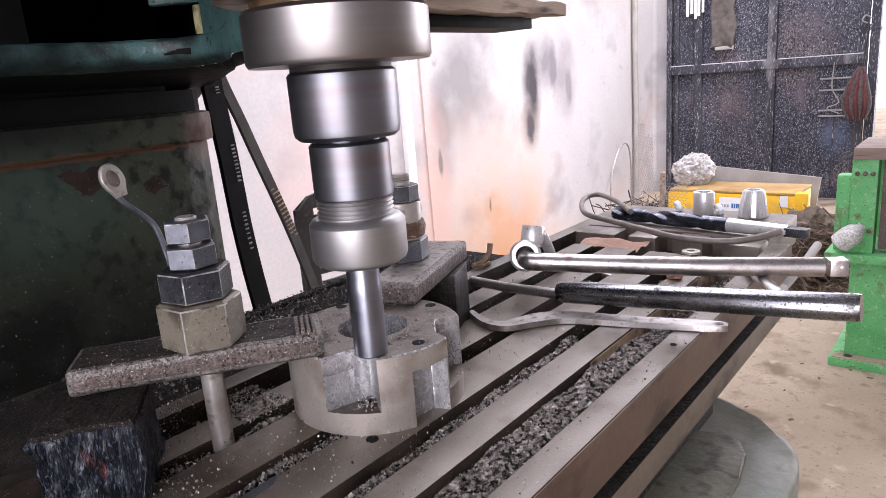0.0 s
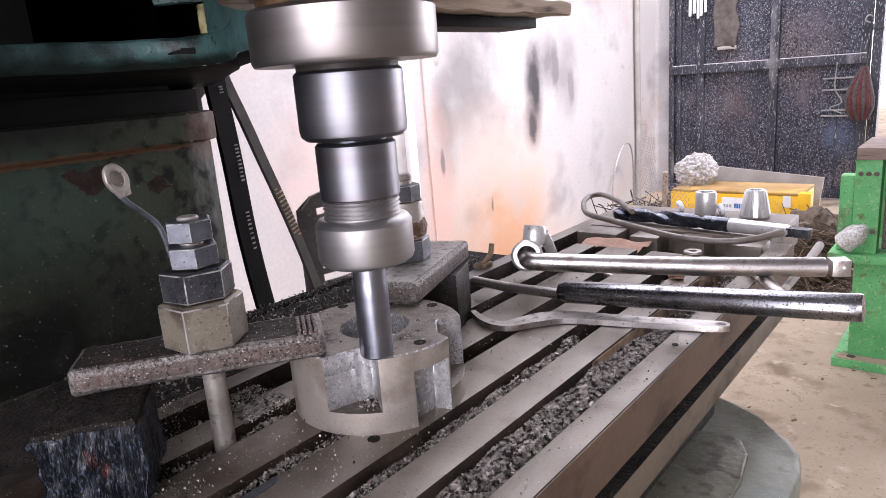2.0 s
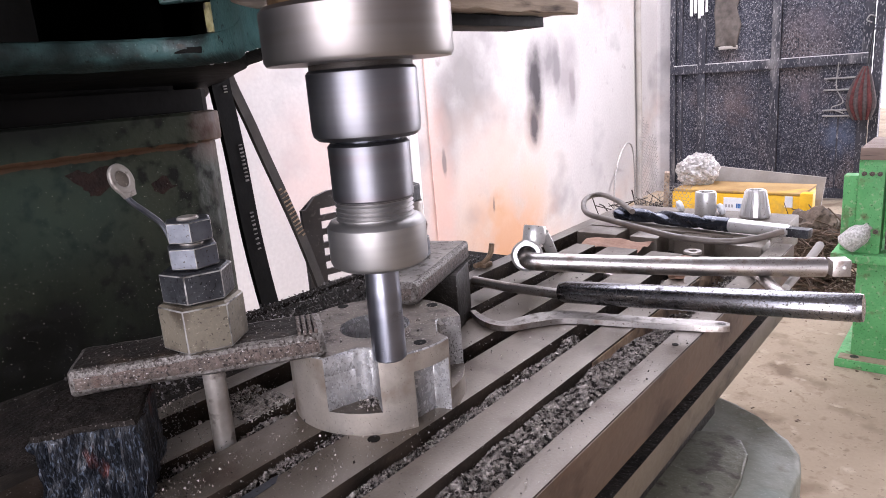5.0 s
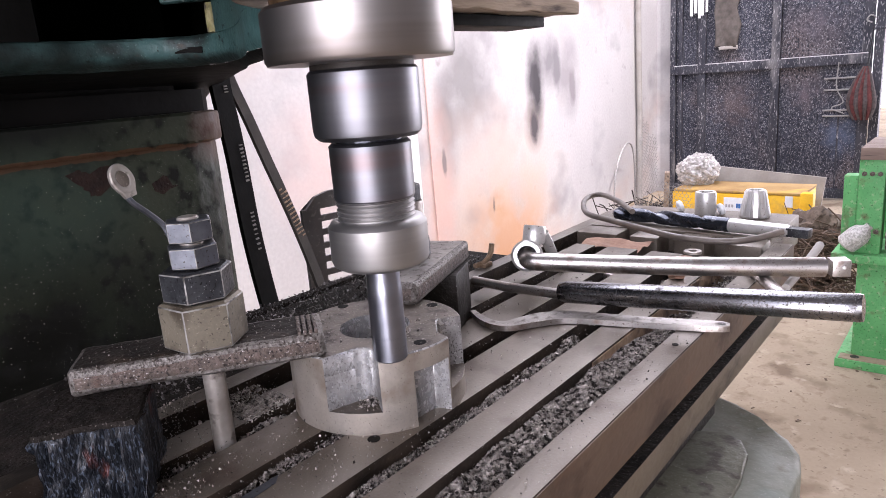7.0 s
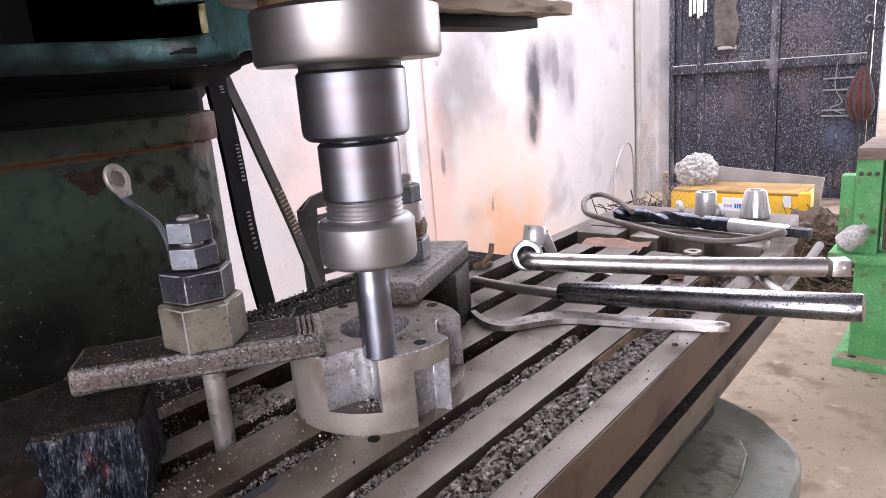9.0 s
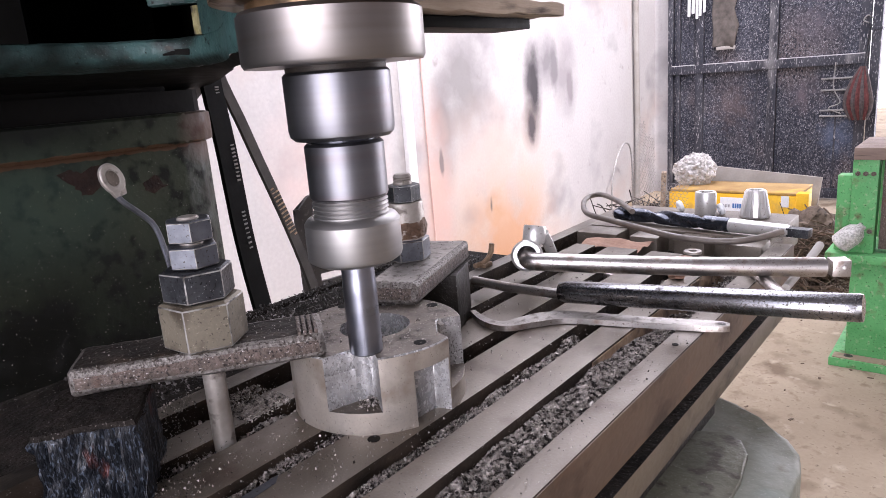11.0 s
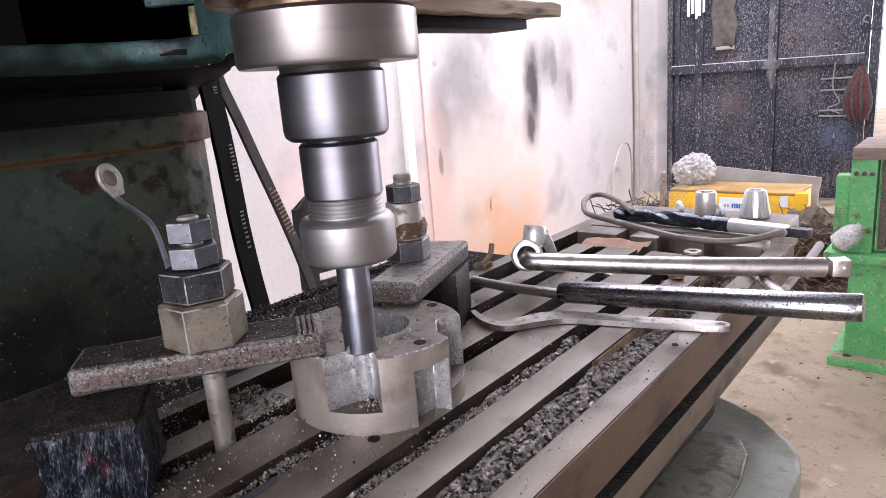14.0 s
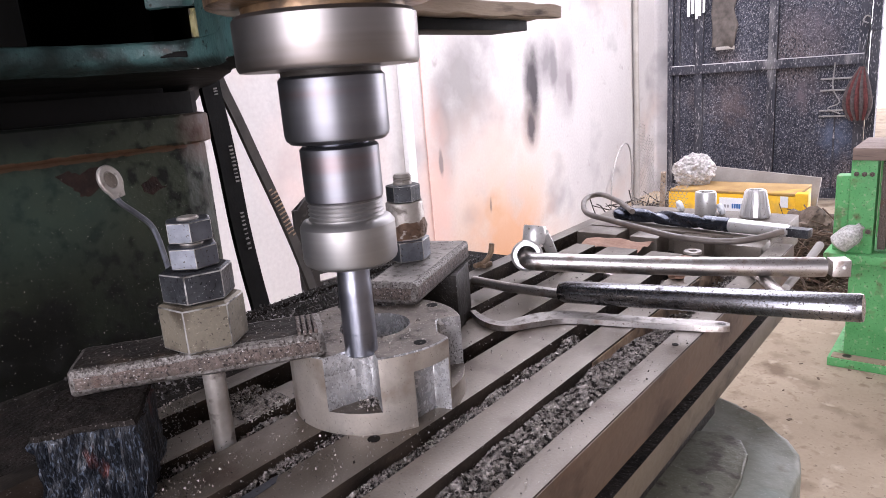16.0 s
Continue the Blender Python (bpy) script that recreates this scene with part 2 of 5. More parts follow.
stain_and_shade(WALL, [((3.41, 1.95, 1.0), (0.085, 0.5, 0.3), (0.05, 0.045, 0.05), 1.0), ((3.36, 1.95, 0.73), (0.075, 0.5, 0.17), (0.07, 0.06, 0.065), 1.0), ((3.66, 1.95, 1.07), (0.08, 0.5, 0.3), (0.16, 0.15, 0.16), 0.8),
             ((3.86, 1.95, 0.96), (0.07, 0.5, 0.22), (0.2, 0.18, 0.19), 0.8), ((2.93, 1.95, 0.32), (0.16, 0.5, 0.16), (0.45, 0.25, 0.12), 0.5), ((2.885, 1.95, 0.33), (0.022, 0.5, 0.08), (0.1, 0.085, 0.085), 0.9), ((2.46, 1.95, 0.64), (0.03, 0.5, 0.12), (0.14, 0.12, 0.12), 0.8)], 11.0, (0.14, 0.36))
# Last two blotches paint shade under the head, and grime with shade lower down.
stain_and_shade(GREEN_CAST, [((-0.04, 0.41, T + 0.09), (0.13, 0.4, 0.09), (0.022, 0.042, 0.033), 0.5), ((0.17, 0.41, T + 0.152), (0.06, 0.3, 0.05), (0.13, 0.07, 0.055), 0.6), ((-0.1, 0.41, T - 0.10), (0.34, 0.5, 0.24), (0.004, 0.004, 0.003), 1.0), ((-0.12, 0.41, T + 0.18), (0.3, 0.5, 0.045), (0.006, 0.007, 0.006), 0.9)], 14.0, (0.06, 0.3))
# Left end: shade by the head painted in with oil; back strip darker.
stain_and_shade(TABLE_IRON, [((-0.24, 0.06, 0.0), (0.16, 0.19, 0.3), (0.014, 0.011, 0.009), 0.95), ((0.1, 0.09, 0.0), (0.3, 0.05, 0.2), (0.05, 0.04, 0.032), 0.7)], 40.0, (0.06, 0.28))
stain_and_shade(GREEN_CAST, [((0.0, 0.41, T + 0.139), (0.36, 0.3, 0.009), (0.09, 0.042, 0.022), 0.7)], 45.0, (0.24, 0.28))
# Lip's dark left end and lower edge: shade painted over the teal.
stain_and_shade(TEAL_CAST, [((-0.12, 0.28, T + 0.222), (0.16, 0.2, 0.05), (0.006, 0.009, 0.008), 0.95), ((0.02, 0.25, T + 0.212), (0.09, 0.2, 0.010), (0.006, 0.008, 0.007), 0.9)], 30.0, (0.06, 0.3))
BARE_PATCH = surface("rust_brown_bare_patch", (0.010, 0.0055, 0.0045), (0.026, 0.013, 0.010), 90, 0.6, 0.0, 0.5, 300, (), (1, 1, 1), 0.12, 0.15)
PLAIN_WALL = surface("grey_plaster", (0.3, 0.285, 0.28), (0.42, 0.4, 0.39), 1.4, 0.9, 0.0, 0.1, 60)
FLOOR = surface("dusty_concrete", (0.225, 0.178, 0.125), (0.33, 0.268, 0.195), 2.6, 0.9, 0.0, 0.3, 60, (((0.16, 0.118, 0.08), 6.0, 0.38, 0.9), ((0.38, 0.315, 0.24), 14.0, 0.32, 0.9), ((0.12, 0.09, 0.065), 60.0, 0.33, 0.9), ((0.2, 0.15, 0.105), 25.0, 0.36, 0.9)), (1, 1, 1), 0.1, 0.2)
CEILING = surface("dark_roof_sheet", (0.1, 0.1, 0.1), (0.16, 0.15, 0.15), 2, 0.7)
GATE_SHEET = surface("speckled_dark_steel_sheet", (0.022, 0.025, 0.038), (0.05, 0.053, 0.072), 5, 0.5, 0.0, 0.2, 90, (((0.085, 0.07, 0.075), 2.4, 0.42, 0.6), ((0.2, 0.195, 0.21), 105.0, 0.4, 0.6), ((0.5, 0.49, 0.5), 190.0, 0.345, 0.6), ((0.012, 0.014, 0.022), 75.0, 0.43, 0.5)), (1, 1, 0.75), 0.12, 0.25)
GATE_BAR = surface("dusty_gate_bar", (0.022, 0.024, 0.034), (0.055, 0.056, 0.068), 10, 0.55, 0.0, 0.2, 90, (((0.16, 0.155, 0.16), 8.0, 0.36, 0.7), ((0.36, 0.35, 0.36), 130.0, 0.36, 0.7)), (1, 1, 0.3), 0.12, 0.25)
stain_and_shade(GATE_SHEET, [((5.27, 1.31, 0.68), (0.4, 0.34, 0.36), (0.12, 0.088, 0.085), 0.5), ((5.27, 0.82, 0.75), (0.4, 0.24, 0.24), (0.14, 0.11, 0.12), 0.6), ((5.27, 0.6, 0.46), (0.4, 0.24, 0.3), (0.085, 0.11, 0.17), 0.7),
                   ((5.27, 0.76, 1.25), (0.4, 0.4, 0.3), (0.12, 0.1, 0.115), 0.5)], 16.0, (0.2, 0.5))
GREEN_PAINT = surface("bright_green_enamel", (0.06, 0.25, 0.08), (0.105, 0.34, 0.125), 12, 0.5, 0.0, 0.15, 160, (((0.24, 0.34, 0.19), 60.0, 0.36, 0.7), ((0.1, 0.09, 0.045), 18.0, 0.35, 0.7), ((0.02, 0.06, 0.02), 150.0, 0.34, 0.7)), (1, 1, 1), 0.12, 0.3)
OLD_WOOD = surface("grey_brown_old_wood", (0.11, 0.076, 0.06), (0.21, 0.155, 0.128), 14, 0.75, 0.0, 0.4, 200, (((0.05, 0.036, 0.03), 30.0, 0.36, 0.8),), (3, 0.35, 3))
YELLOW = surface("yellow_card", (0.75, 0.4, 0.01), (0.85, 0.52, 0.02), 8, 0.55, 0.0, 0.1, 90, (((0.5, 0.3, 0.08), 9.0, 0.36, 0.7),))
CARD = surface("dusty_brown_card", (0.26, 0.15, 0.05), (0.42, 0.27, 0.1), 7, 0.85, 0.0, 0.2, 90, (((0.55, 0.33, 0.04), 5.0, 0.36, 0.7),))
CARDBOARD_DIRT = surface("dusty_brown_clod", (0.07, 0.05, 0.036), (0.19, 0.145, 0.11), 25, 0.9, 0.0, 0.6, 90, (((0.04, 0.028, 0.02), 40.0, 0.4, 0.9),))
GREY_BOARD = surface("dusty_grey_board", (0.24, 0.22, 0.2), (0.37, 0.35, 0.33), 6, 0.85, 0.0, 0.2, 90)
WOOD = surface("weathered_plank", (0.2, 0.145, 0.1), (0.42, 0.33, 0.25), 14, 0.75, 0.0, 0.4, 200, (((0.07, 0.05, 0.04), 30.0, 0.36, 0.8),), (0.35, 3, 3))
CHARRED = surface("dark_splintered_wood", (0.003, 0.004, 0.0055), (0.014, 0.016, 0.021), 60, 0.45, 0.0, 0.6, 500, (((0.06, 0.075, 0.1), 460.0, 0.42, 0.45), ((0.22, 0.04, 0.02), 46.0, 0.28, 0.7)), (1, 1, 0.4), 0.12, 0.35)
RUBBER = surface("black_rubber", (0.004, 0.004, 0.0045), (0.009, 0.009, 0.009), 40, 0.6, 0.0, 0.1, 300, (), (1, 1, 1), 0.12, 0.1)
BROWN_RUBBER = surface("dusty_brown_rubber", (0.05, 0.042, 0.037), (0.1, 0.085, 0.075), 30, 0.7, 0.0, 0.1, 300)
BELT_BROWN = surface("dark_brown_belt", (0.028, 0.024, 0.021), (0.06, 0.051, 0.045), 30, 0.7, 0.0, 0.1, 300)
PRINT = surface("faded_belt_print", (0.22, 0.21, 0.2), (0.33, 0.31, 0.3), 40, 0.7)
GOLD_PRINT = surface("faded_ochre_print", (0.3, 0.2, 0.12), (0.42, 0.3, 0.2), 40, 0.7)
SEAL = surface("yellowed_seal", (0.16, 0.14, 0.05), (0.34, 0.31, 0.17), 130, 0.7, 0.0, 0.4, 300, (((0.05, 0.04, 0.03), 150.0, 0.40, 0.7),))
GREY_PLASTIC = surface("dark_grey_plastic", (0.07, 0.065, 0.065), (0.11, 0.1, 0.1), 20, 0.5, 0.0, 0.08, 200, (((0.2, 0.19, 0.18), 120.0, 0.34, 0.6),))
CHIP = surface("steel_swarf", (0.065, 0.052, 0.043), (0.56, 0.51, 0.465), 300, 0.42, 0.25, 0.05, 300, (((0.018, 0.013, 0.010), 250.0, 0.45, 0.5),))
PALE_DUST = surface("pale_dust", (0.4, 0.39, 0.4), (0.6, 0.58, 0.59), 30, 0.95)
DARK_CHIP = surface("dark_oily_swarf", (0.05, 0.045, 0.042), (0.3, 0.28, 0.27), 190, 0.45, 0.5, 0.05, 300, (((0.02, 0.016, 0.014), 120.0, 0.52, 0.5),))
PINK_LEAD = surface("faded_pink_cable", (0.5, 0.33, 0.29), (0.62, 0.44, 0.4), 20, 0.7)
CLEAR_FILM = surface("clear_crumpled_film", (0.42, 0.4, 0.385), (0.62, 0.6, 0.58), 14, 0.35, 0.0, 0.12, 40)
nt = CLEAR_FILM.node_tree
patch, span = nt.nodes.new("ShaderNodeTexNoise"), nt.nodes.new("ShaderNodeMapRange")
patch.inputs["Scale"].default_value = 14.0
span.inputs[1].default_value, span.inputs[2].default_value, span.inputs[3].default_value, span.inputs[4].default_value = 0.38, 0.62, 0.55, 0.95
nt.links.new(patch.outputs[0], span.inputs[0])
nt.links.new(span.outputs[0], nt.nodes["Principled BSDF"].inputs["Alpha"])
LABEL_WHITE = surface("white_label", (0.72, 0.74, 0.77), (0.8, 0.81, 0.83), 20, 0.5)
BLUE_INK = surface("blue_ink", (0.03, 0.12, 0.35), (0.05, 0.17, 0.42), 20, 0.5)
GREY_INK = surface("grey_ink", (0.3, 0.3, 0.32), (0.4, 0.4, 0.42), 20, 0.5)
ORANGE = surface("orange_brown_rag", (0.3, 0.17, 0.12), (0.45, 0.28, 0.2), 40, 0.85, 0.0, 0.5, 300)
CABLE = surface("grey_brown_cable", (0.09, 0.073, 0.062), (0.16, 0.132, 0.112), 60, 0.45, 0.0, 0.1, 300)
RED_CLOTH = surface("dark_red_cloth", (0.06, 0.014, 0.014), (0.12, 0.032, 0.03), 60, 0.9, 0.0, 0.3, 300)
PALE_CLOTH = surface("dull_grey_cloth", (0.045, 0.035, 0.035), (0.09, 0.072, 0.07), 60, 0.9, 0.0, 0.3, 300)
TWIG = surface("dry_twigs", (0.05, 0.032, 0.02), (0.16, 0.105, 0.07), 30, 0.85)
WIRE = surface("galvanised_wire", (0.2, 0.195, 0.19), (0.32, 0.31, 0.3), 60, 0.5, 0.3)
# Emits by itself, standing in for overexposed daylight outside.
DAYLIGHT_GLOW = bpy.data.materials.new("daylight_glow")
DAYLIGHT_GLOW.use_nodes = True
DAYLIGHT_GLOW.node_tree.nodes["Principled BSDF"].inputs["Base Color"].default_value = (0.8, 0.8, 0.8, 1)
DAYLIGHT_GLOW.node_tree.nodes["Principled BSDF"].inputs["Emission Color"].default_value = (1.0, 0.99, 0.98, 1)
DAYLIGHT_GLOW.node_tree.nodes["Principled BSDF"].inputs["Emission Strength"].default_value = 1.3

# ---- building helpers ----
ON_TABLE = []  # things that ride on the table


def part(name, bm, material, parent=None, label="", smooth=True):
    me = bpy.data.meshes.new(name)
    bmesh.ops.recalc_face_normals(bm, faces=bm.faces[:])
    bm.to_mesh(me)
    bm.free()
    me.materials.append(material)
    if smooth:
        me.polygons.foreach_set("use_smooth", [True] * len(me.polygons))
        me.set_sharp_from_angle(angle=radians(35))
    ob = new(name, me)
    if parent is not None:
        ob.parent = parent
    return tagged(ob, label)


def thing(name, label, category, group="", at=None, kind="", rides=False):
    ob = new(name)
    ob.empty_display_size = 0.02
    ob.matrix_basis = at if at is not None else Matrix.Identity(4)
    if rides:
        ON_TABLE.append(ob)
    return tagged(ob, label, category, group, kind)


def box(x0, x1, y0, y1, z0, z1, bevel=0.0, bm=None, m=None, seg=2):
    own = bmesh.new()
    vs = [own.verts.new((x, y, z)) for x in (x0, x1) for y in (y0, y1) for z in (z0, z1)]
    for f in ((0, 1, 3, 2), (4, 6, 7, 5), (0, 4, 5, 1), (2, 3, 7, 6), (0, 2, 6, 4), (1, 5, 7, 3)):
        own.faces.new([vs[i] for i in f])
    if bevel:
        bmesh.ops.bevel(own, geom=own.edges[:], offset=bevel, segments=seg, affect="EDGES", profile=0.6)
    if m is not None:
        own.transform(m)
    return merged(bm, own)


def merged(bm, own):
    if bm is None:
        return own
    me = bpy.data.meshes.new("scratch")
    own.to_mesh(me)
    own.free()
    bm.from_mesh(me)
    bpy.data.meshes.remove(me)
    return bm


def lathe(profile, n=48, bm=None, m=None, wave=None):
    """A solid turned round z from (radius, height) pairs; wave(angle, height) scales the radius."""
    own = bmesh.new()
    rings = []
    for r, z in profile:
        if r < 1e-6:
            rings.append([own.verts.new((0, 0, z))])
        else:
            ring = []
            for i in range(n):
                a = 2 * math.pi * i / n
                k = r * (wave(a, z) if wave else 1)
                ring.append(own.verts.new((k * math.cos(a), k * math.sin(a), z)))
            rings.append(ring)
    for a, b in zip(rings, rings[1:]):
        for i in range(n):
            j = (i + 1) % n
            if len(a) == 1:
                own.faces.new((a[0], b[j], b[i]))
            elif len(b) == 1:
                own.faces.new((a[i], a[j], b[0]))
            else:
                own.faces.new((a[i], a[j], b[j], b[i]))
    if m is not None:
        own.transform(m)
    return merged(bm, own)


def prism(outline, z0, z1, bevel=0.0, bm=None, m=None, seg=2):
    own = bmesh.new()
    low = [own.verts.new((x, y, z0)) for x, y in outline]
    top = [own.verts.new((x, y, z1)) for x, y in outline]
    own.faces.new(low[::-1])
    own.faces.new(top)
    for i in range(len(low)):
        j = (i + 1) % len(low)
        own.faces.new((low[i], low[j], top[j], top[i]))
    if bevel:
        bmesh.ops.bevel(own, geom=own.edges[:], offset=bevel, segments=seg, affect="EDGES", profile=0.6)
    if m is not None:
        own.transform(m)
    return merged(bm, own)


def tube(points, r, n=12, bm=None, m=None, flat=1.0, taper=None):
    """A round bar along a line of points; flat squeezes it across."""
    own = bmesh.new()
    pts = [Vector(p) for p in points]
    rings = []
    side = None
    for i, p in enumerate(pts):
        d = (pts[min(i + 1, len(pts) - 1)] - pts[max(i - 1, 0)]).normalized()
        if side is None:
            side = d.orthogonal().normalized() if abs(d.z) > 0.9 else d.cross(Vector((0, 0, 1))).normalized()
        side = (side - d * side.dot(d)).normalized()
        up = side.cross(d)
        k = r * (taper(i / (len(pts) - 1)) if taper else 1)
        rings.append([own.verts.new(p + k * (math.cos(a) * side + flat * math.sin(a) * up)) for a in [2 * math.pi * j / n for j in range(n)]])
    for a, b in zip(rings, rings[1:]):
        for i in range(n):
            j = (i + 1) % n
            own.faces.new((a[i], a[j], b[j], b[i]))
    own.faces.new(rings[0][::-1])
    own.faces.new(rings[-1])
    if m is not None:
        own.transform(m)
    return merged(bm, own)


def curve(points, n=8):
    """A smooth line through the points."""
    p = [Vector(q) for q in points]
    p = [2 * p[0] - p[1]] + p + [2 * p[-1] - p[-2]]
    out = []
    for i in range(1, len(p) - 2):
        for k in range(n):
            t = k / n
            out.append(0.5 * (2 * p[i] + (p[i + 1] - p[i - 1]) * t + (2 * p[i - 1] - 5 * p[i] + 4 * p[i + 1] - p[i + 2]) * t * t
                              + (3 * p[i] - p[i - 1] - 3 * p[i + 1] + p[i + 2]) * t ** 3))
    return out + [p[-2]]


def hexagon(across, z0, z1, turn=0.0, bm=None):
    """A hexagonal nut with chamfered rims; its rubbed edges take the second material."""
    r, c = across / math.sqrt(3), 0.035 * across
    own = bmesh.new()
    rings = [[own.verts.new((k * r * math.cos(radians(turn + 60 * i)), k * r * math.sin(radians(turn + 60 * i)), z)) for i in range(6)]
             for k, z in ((0.9, z0), (1.0, z0 + c), (1.0, z1 - c), (0.9, z1))]
    for a, b in zip(rings, rings[1:]):
        for i in range(6):
            j = (i + 1) % 6
            own.faces.new((a[i], a[j], b[j], b[i]))
    own.faces.new(rings[0][::-1])
    own.faces.new(rings[-1])
    upright = [e for e in own.edges if abs(e.verts[0].co.z - e.verts[1].co.z) > 2 * c]
    rims = [e for e in own.edges if abs(e.verts[0].co.z - e.verts[1].co.z) < 1e-6 and min(v.co.xy.length for v in e.verts) > 0.95 * r]
    for f in bmesh.ops.bevel(own, geom=upright + rims, offset=0.013 * across, segments=2, affect="EDGES", profile=0.5)["faces"]:
        f.material_index = 1
    return merged(bm, own)


def rough_up(bm, amount, scale, seed=0.0):
    """Uneven, worn faces."""
    for v in bm.verts:
        v.co += amount * Vector((noise.noise(v.co * scale + Vector((seed, 0, 0))), noise.noise(v.co * scale + Vector((0, seed + 7, 0))), noise.noise(v.co * scale + Vector((3, 0, seed)))))
    return bm

# ---- room ----
XW, XE, YS, YN, H = -2.6, 5.3, -4.6, 1.95, 3.0


def structure(name, bm, material, label, category=""):
    ob = part(name, bm, material, None, label, smooth=False)
    return tagged(ob, label, category or name.split("_")[0], "", "structure")


structure("floor", box(XW - 3, XE + 4, YS - 0.2, YN + 0.2, -0.1, 0.0), FLOOR, "dusty beige concrete workshop floor", "floor")
structure("wall_north", box(XW - 0.2, XE + 0.2, YN, YN + 0.2, 0, H), WALL, "white plaster wall with soot and rust stains", "wall")
structure("wall_south", box(XW - 0.2, XE + 0.2, YS - 0.2, YS, 0, H), PLAIN_WALL, "plain grey plaster wall", "wall")
bm = box(XW - 0.2, XW, YS, -2.5, 0, H)
box(XW - 0.2, XW, 0.1, YN, 0, H, bm=bm)
box(XW - 0.2, XW, -2.5, 0.1, 2.75, H, bm=bm)
structure("wall_west", bm, PLAIN_WALL, "plain grey plaster wall with a tall doorway", "wall")
bm = box(XE, XE + 0.2, 1.84, YN, 0, H)
box(XE, XE + 0.2, YS, -2.6, 0, H, bm=bm)
box(XE, XE + 0.2, -2.6, 1.84, 2.6, H, bm=bm)
structure("wall_east", bm, WALL, "white plaster wall round the gateway", "wall")
RX0, RX1, RY0, RY1 = -0.05, 5.15, 0.2, 1.7  # roof light
bm = box(XW - 0.2, XE + 0.2, RY1, YN + 0.2, H, H + 0.1)
box(XW - 0.2, XE + 0.2, YS - 0.2, RY0, H, H + 0.1, bm=bm)
box(XW - 0.2, RX0, RY0, RY1, H, H + 0.1, bm=bm)
box(RX1, XE + 0.2, RY0, RY1, H, H + 0.1, bm=bm)
structure("ceiling", bm, CEILING, "dark sheet roof with a long roof light", "ceiling")
structure("ground", box(XE + 4, XE + 60, -60, 60, -0.12, -0.02), FLOOR, "pale yard outside the gate", "ground")

# Added glowing sheet in place of the sunlit yard.
structure("backdrop", box(XE + 9, XE + 9.1, -22, 14, -0.02, 9), DAYLIGHT_GLOW, "glowing white sheet for the daylit yard beyond the gateway", "backdrop")

# ---- machine, fixed to the floor ----
column = thing("machine_column", "old dark green cast iron milling machine column with chipped paint", "machine column")
outline = [(-0.7, 0.41), (0.13, 0.41), (0.155, 0.415), (0.172, 0.428), (0.182, 0.446), (0.186, 0.48), (0.186, 0.9), (-0.7, 0.9)]
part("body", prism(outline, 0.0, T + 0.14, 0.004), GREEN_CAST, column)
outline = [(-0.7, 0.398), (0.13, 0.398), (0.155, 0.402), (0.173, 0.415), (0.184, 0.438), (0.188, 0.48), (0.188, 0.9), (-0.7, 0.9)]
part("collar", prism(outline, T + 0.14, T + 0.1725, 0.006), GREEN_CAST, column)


def bare_patch(outline):
    """A place where the paint has flaked off, with a ragged edge."""
    edge, n = [], len(outline)
    for i in range(n):
        a, b = Vector(outline[i]), Vector(outline[(i + 1) % n])
        for k in range(5):
            q = a.lerp(b, k / 5)
            d = 0.0022 * noise.noise(Vector((q.x * 260, q.y * 260, 3)))
            edge.append((q.x + d, q.y + 0.7 * d))
    own = prism(edge, 0.0, 0.0004)
    own.transform(Matrix.Translation((0, 0.4099, T)) @ Matrix.Rotation(radians(90), 4, "X"))
    return part("bare_patch", own, BARE_PATCH, column, "brown patch of flaked paint")


bare_patch([(-0.004, 0.125), (0.008, 0.1285), (0.02, 0.124), (0.03, 0.129), (0.047, 0.1285), (0.043, 0.113), (0.026, 0.1015), (0.017, 0.103), (0.011, 0.112)])
bare_patch([(0.0785, 0.1045), (0.086, 0.1075), (0.0925, 0.1115), (0.098, 0.107), (0.1, 0.1005), (0.107, 0.0975), (0.098, 0.0965), (0.0895, 0.0915), (0.082, 0.0955)])
# Neck and top are black for the shade below the head.
part("neck", prism([(-0.7, 0.412), (0.13, 0.412), (0.158, 0.42), (0.182, 0.45), (0.188, 0.5), (0.188, 0.9), (-0.7, 0.9)], T + 0.171, T + 0.196), DARK_CAST, column, "oily neck under the head, its shade painted black")
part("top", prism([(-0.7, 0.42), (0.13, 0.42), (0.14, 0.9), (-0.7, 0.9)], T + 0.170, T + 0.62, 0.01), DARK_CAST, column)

head = thing("head_casting", "teal and black milling head casting with a dark opening", "machine head")
FACE = curve([(-0.3, 0.32, 0), (-0.12, 0.29, 0), (-0.07, 0.282, 0), (-0.03, 0.278, 0), (0.0, 0.268, 0), (0.03, 0.25, 0), (0.0455, 0.226, 0), (0.038, 0.18, 0), (0.011, 0.13, 0), (-0.015, 0.09, 0), (-0.03, 0.05, 0)], 5)
REAR = curve([(-0.3, 0.62, 0.178), (0.0, 0.62, 0.176), (0.1, 0.62, 0.174), (0.2, 0.615, 0.174), (0.261, 0.6, 0.178), (0.239, 0.52, 0.197), (0.214, 0.46, 0.203), (0.188, 0.4, 0.207), (0.119, 0.28, 0.2105), (0.068, 0.205, 0.21), (0.016, 0.12, 0.209)], 5)


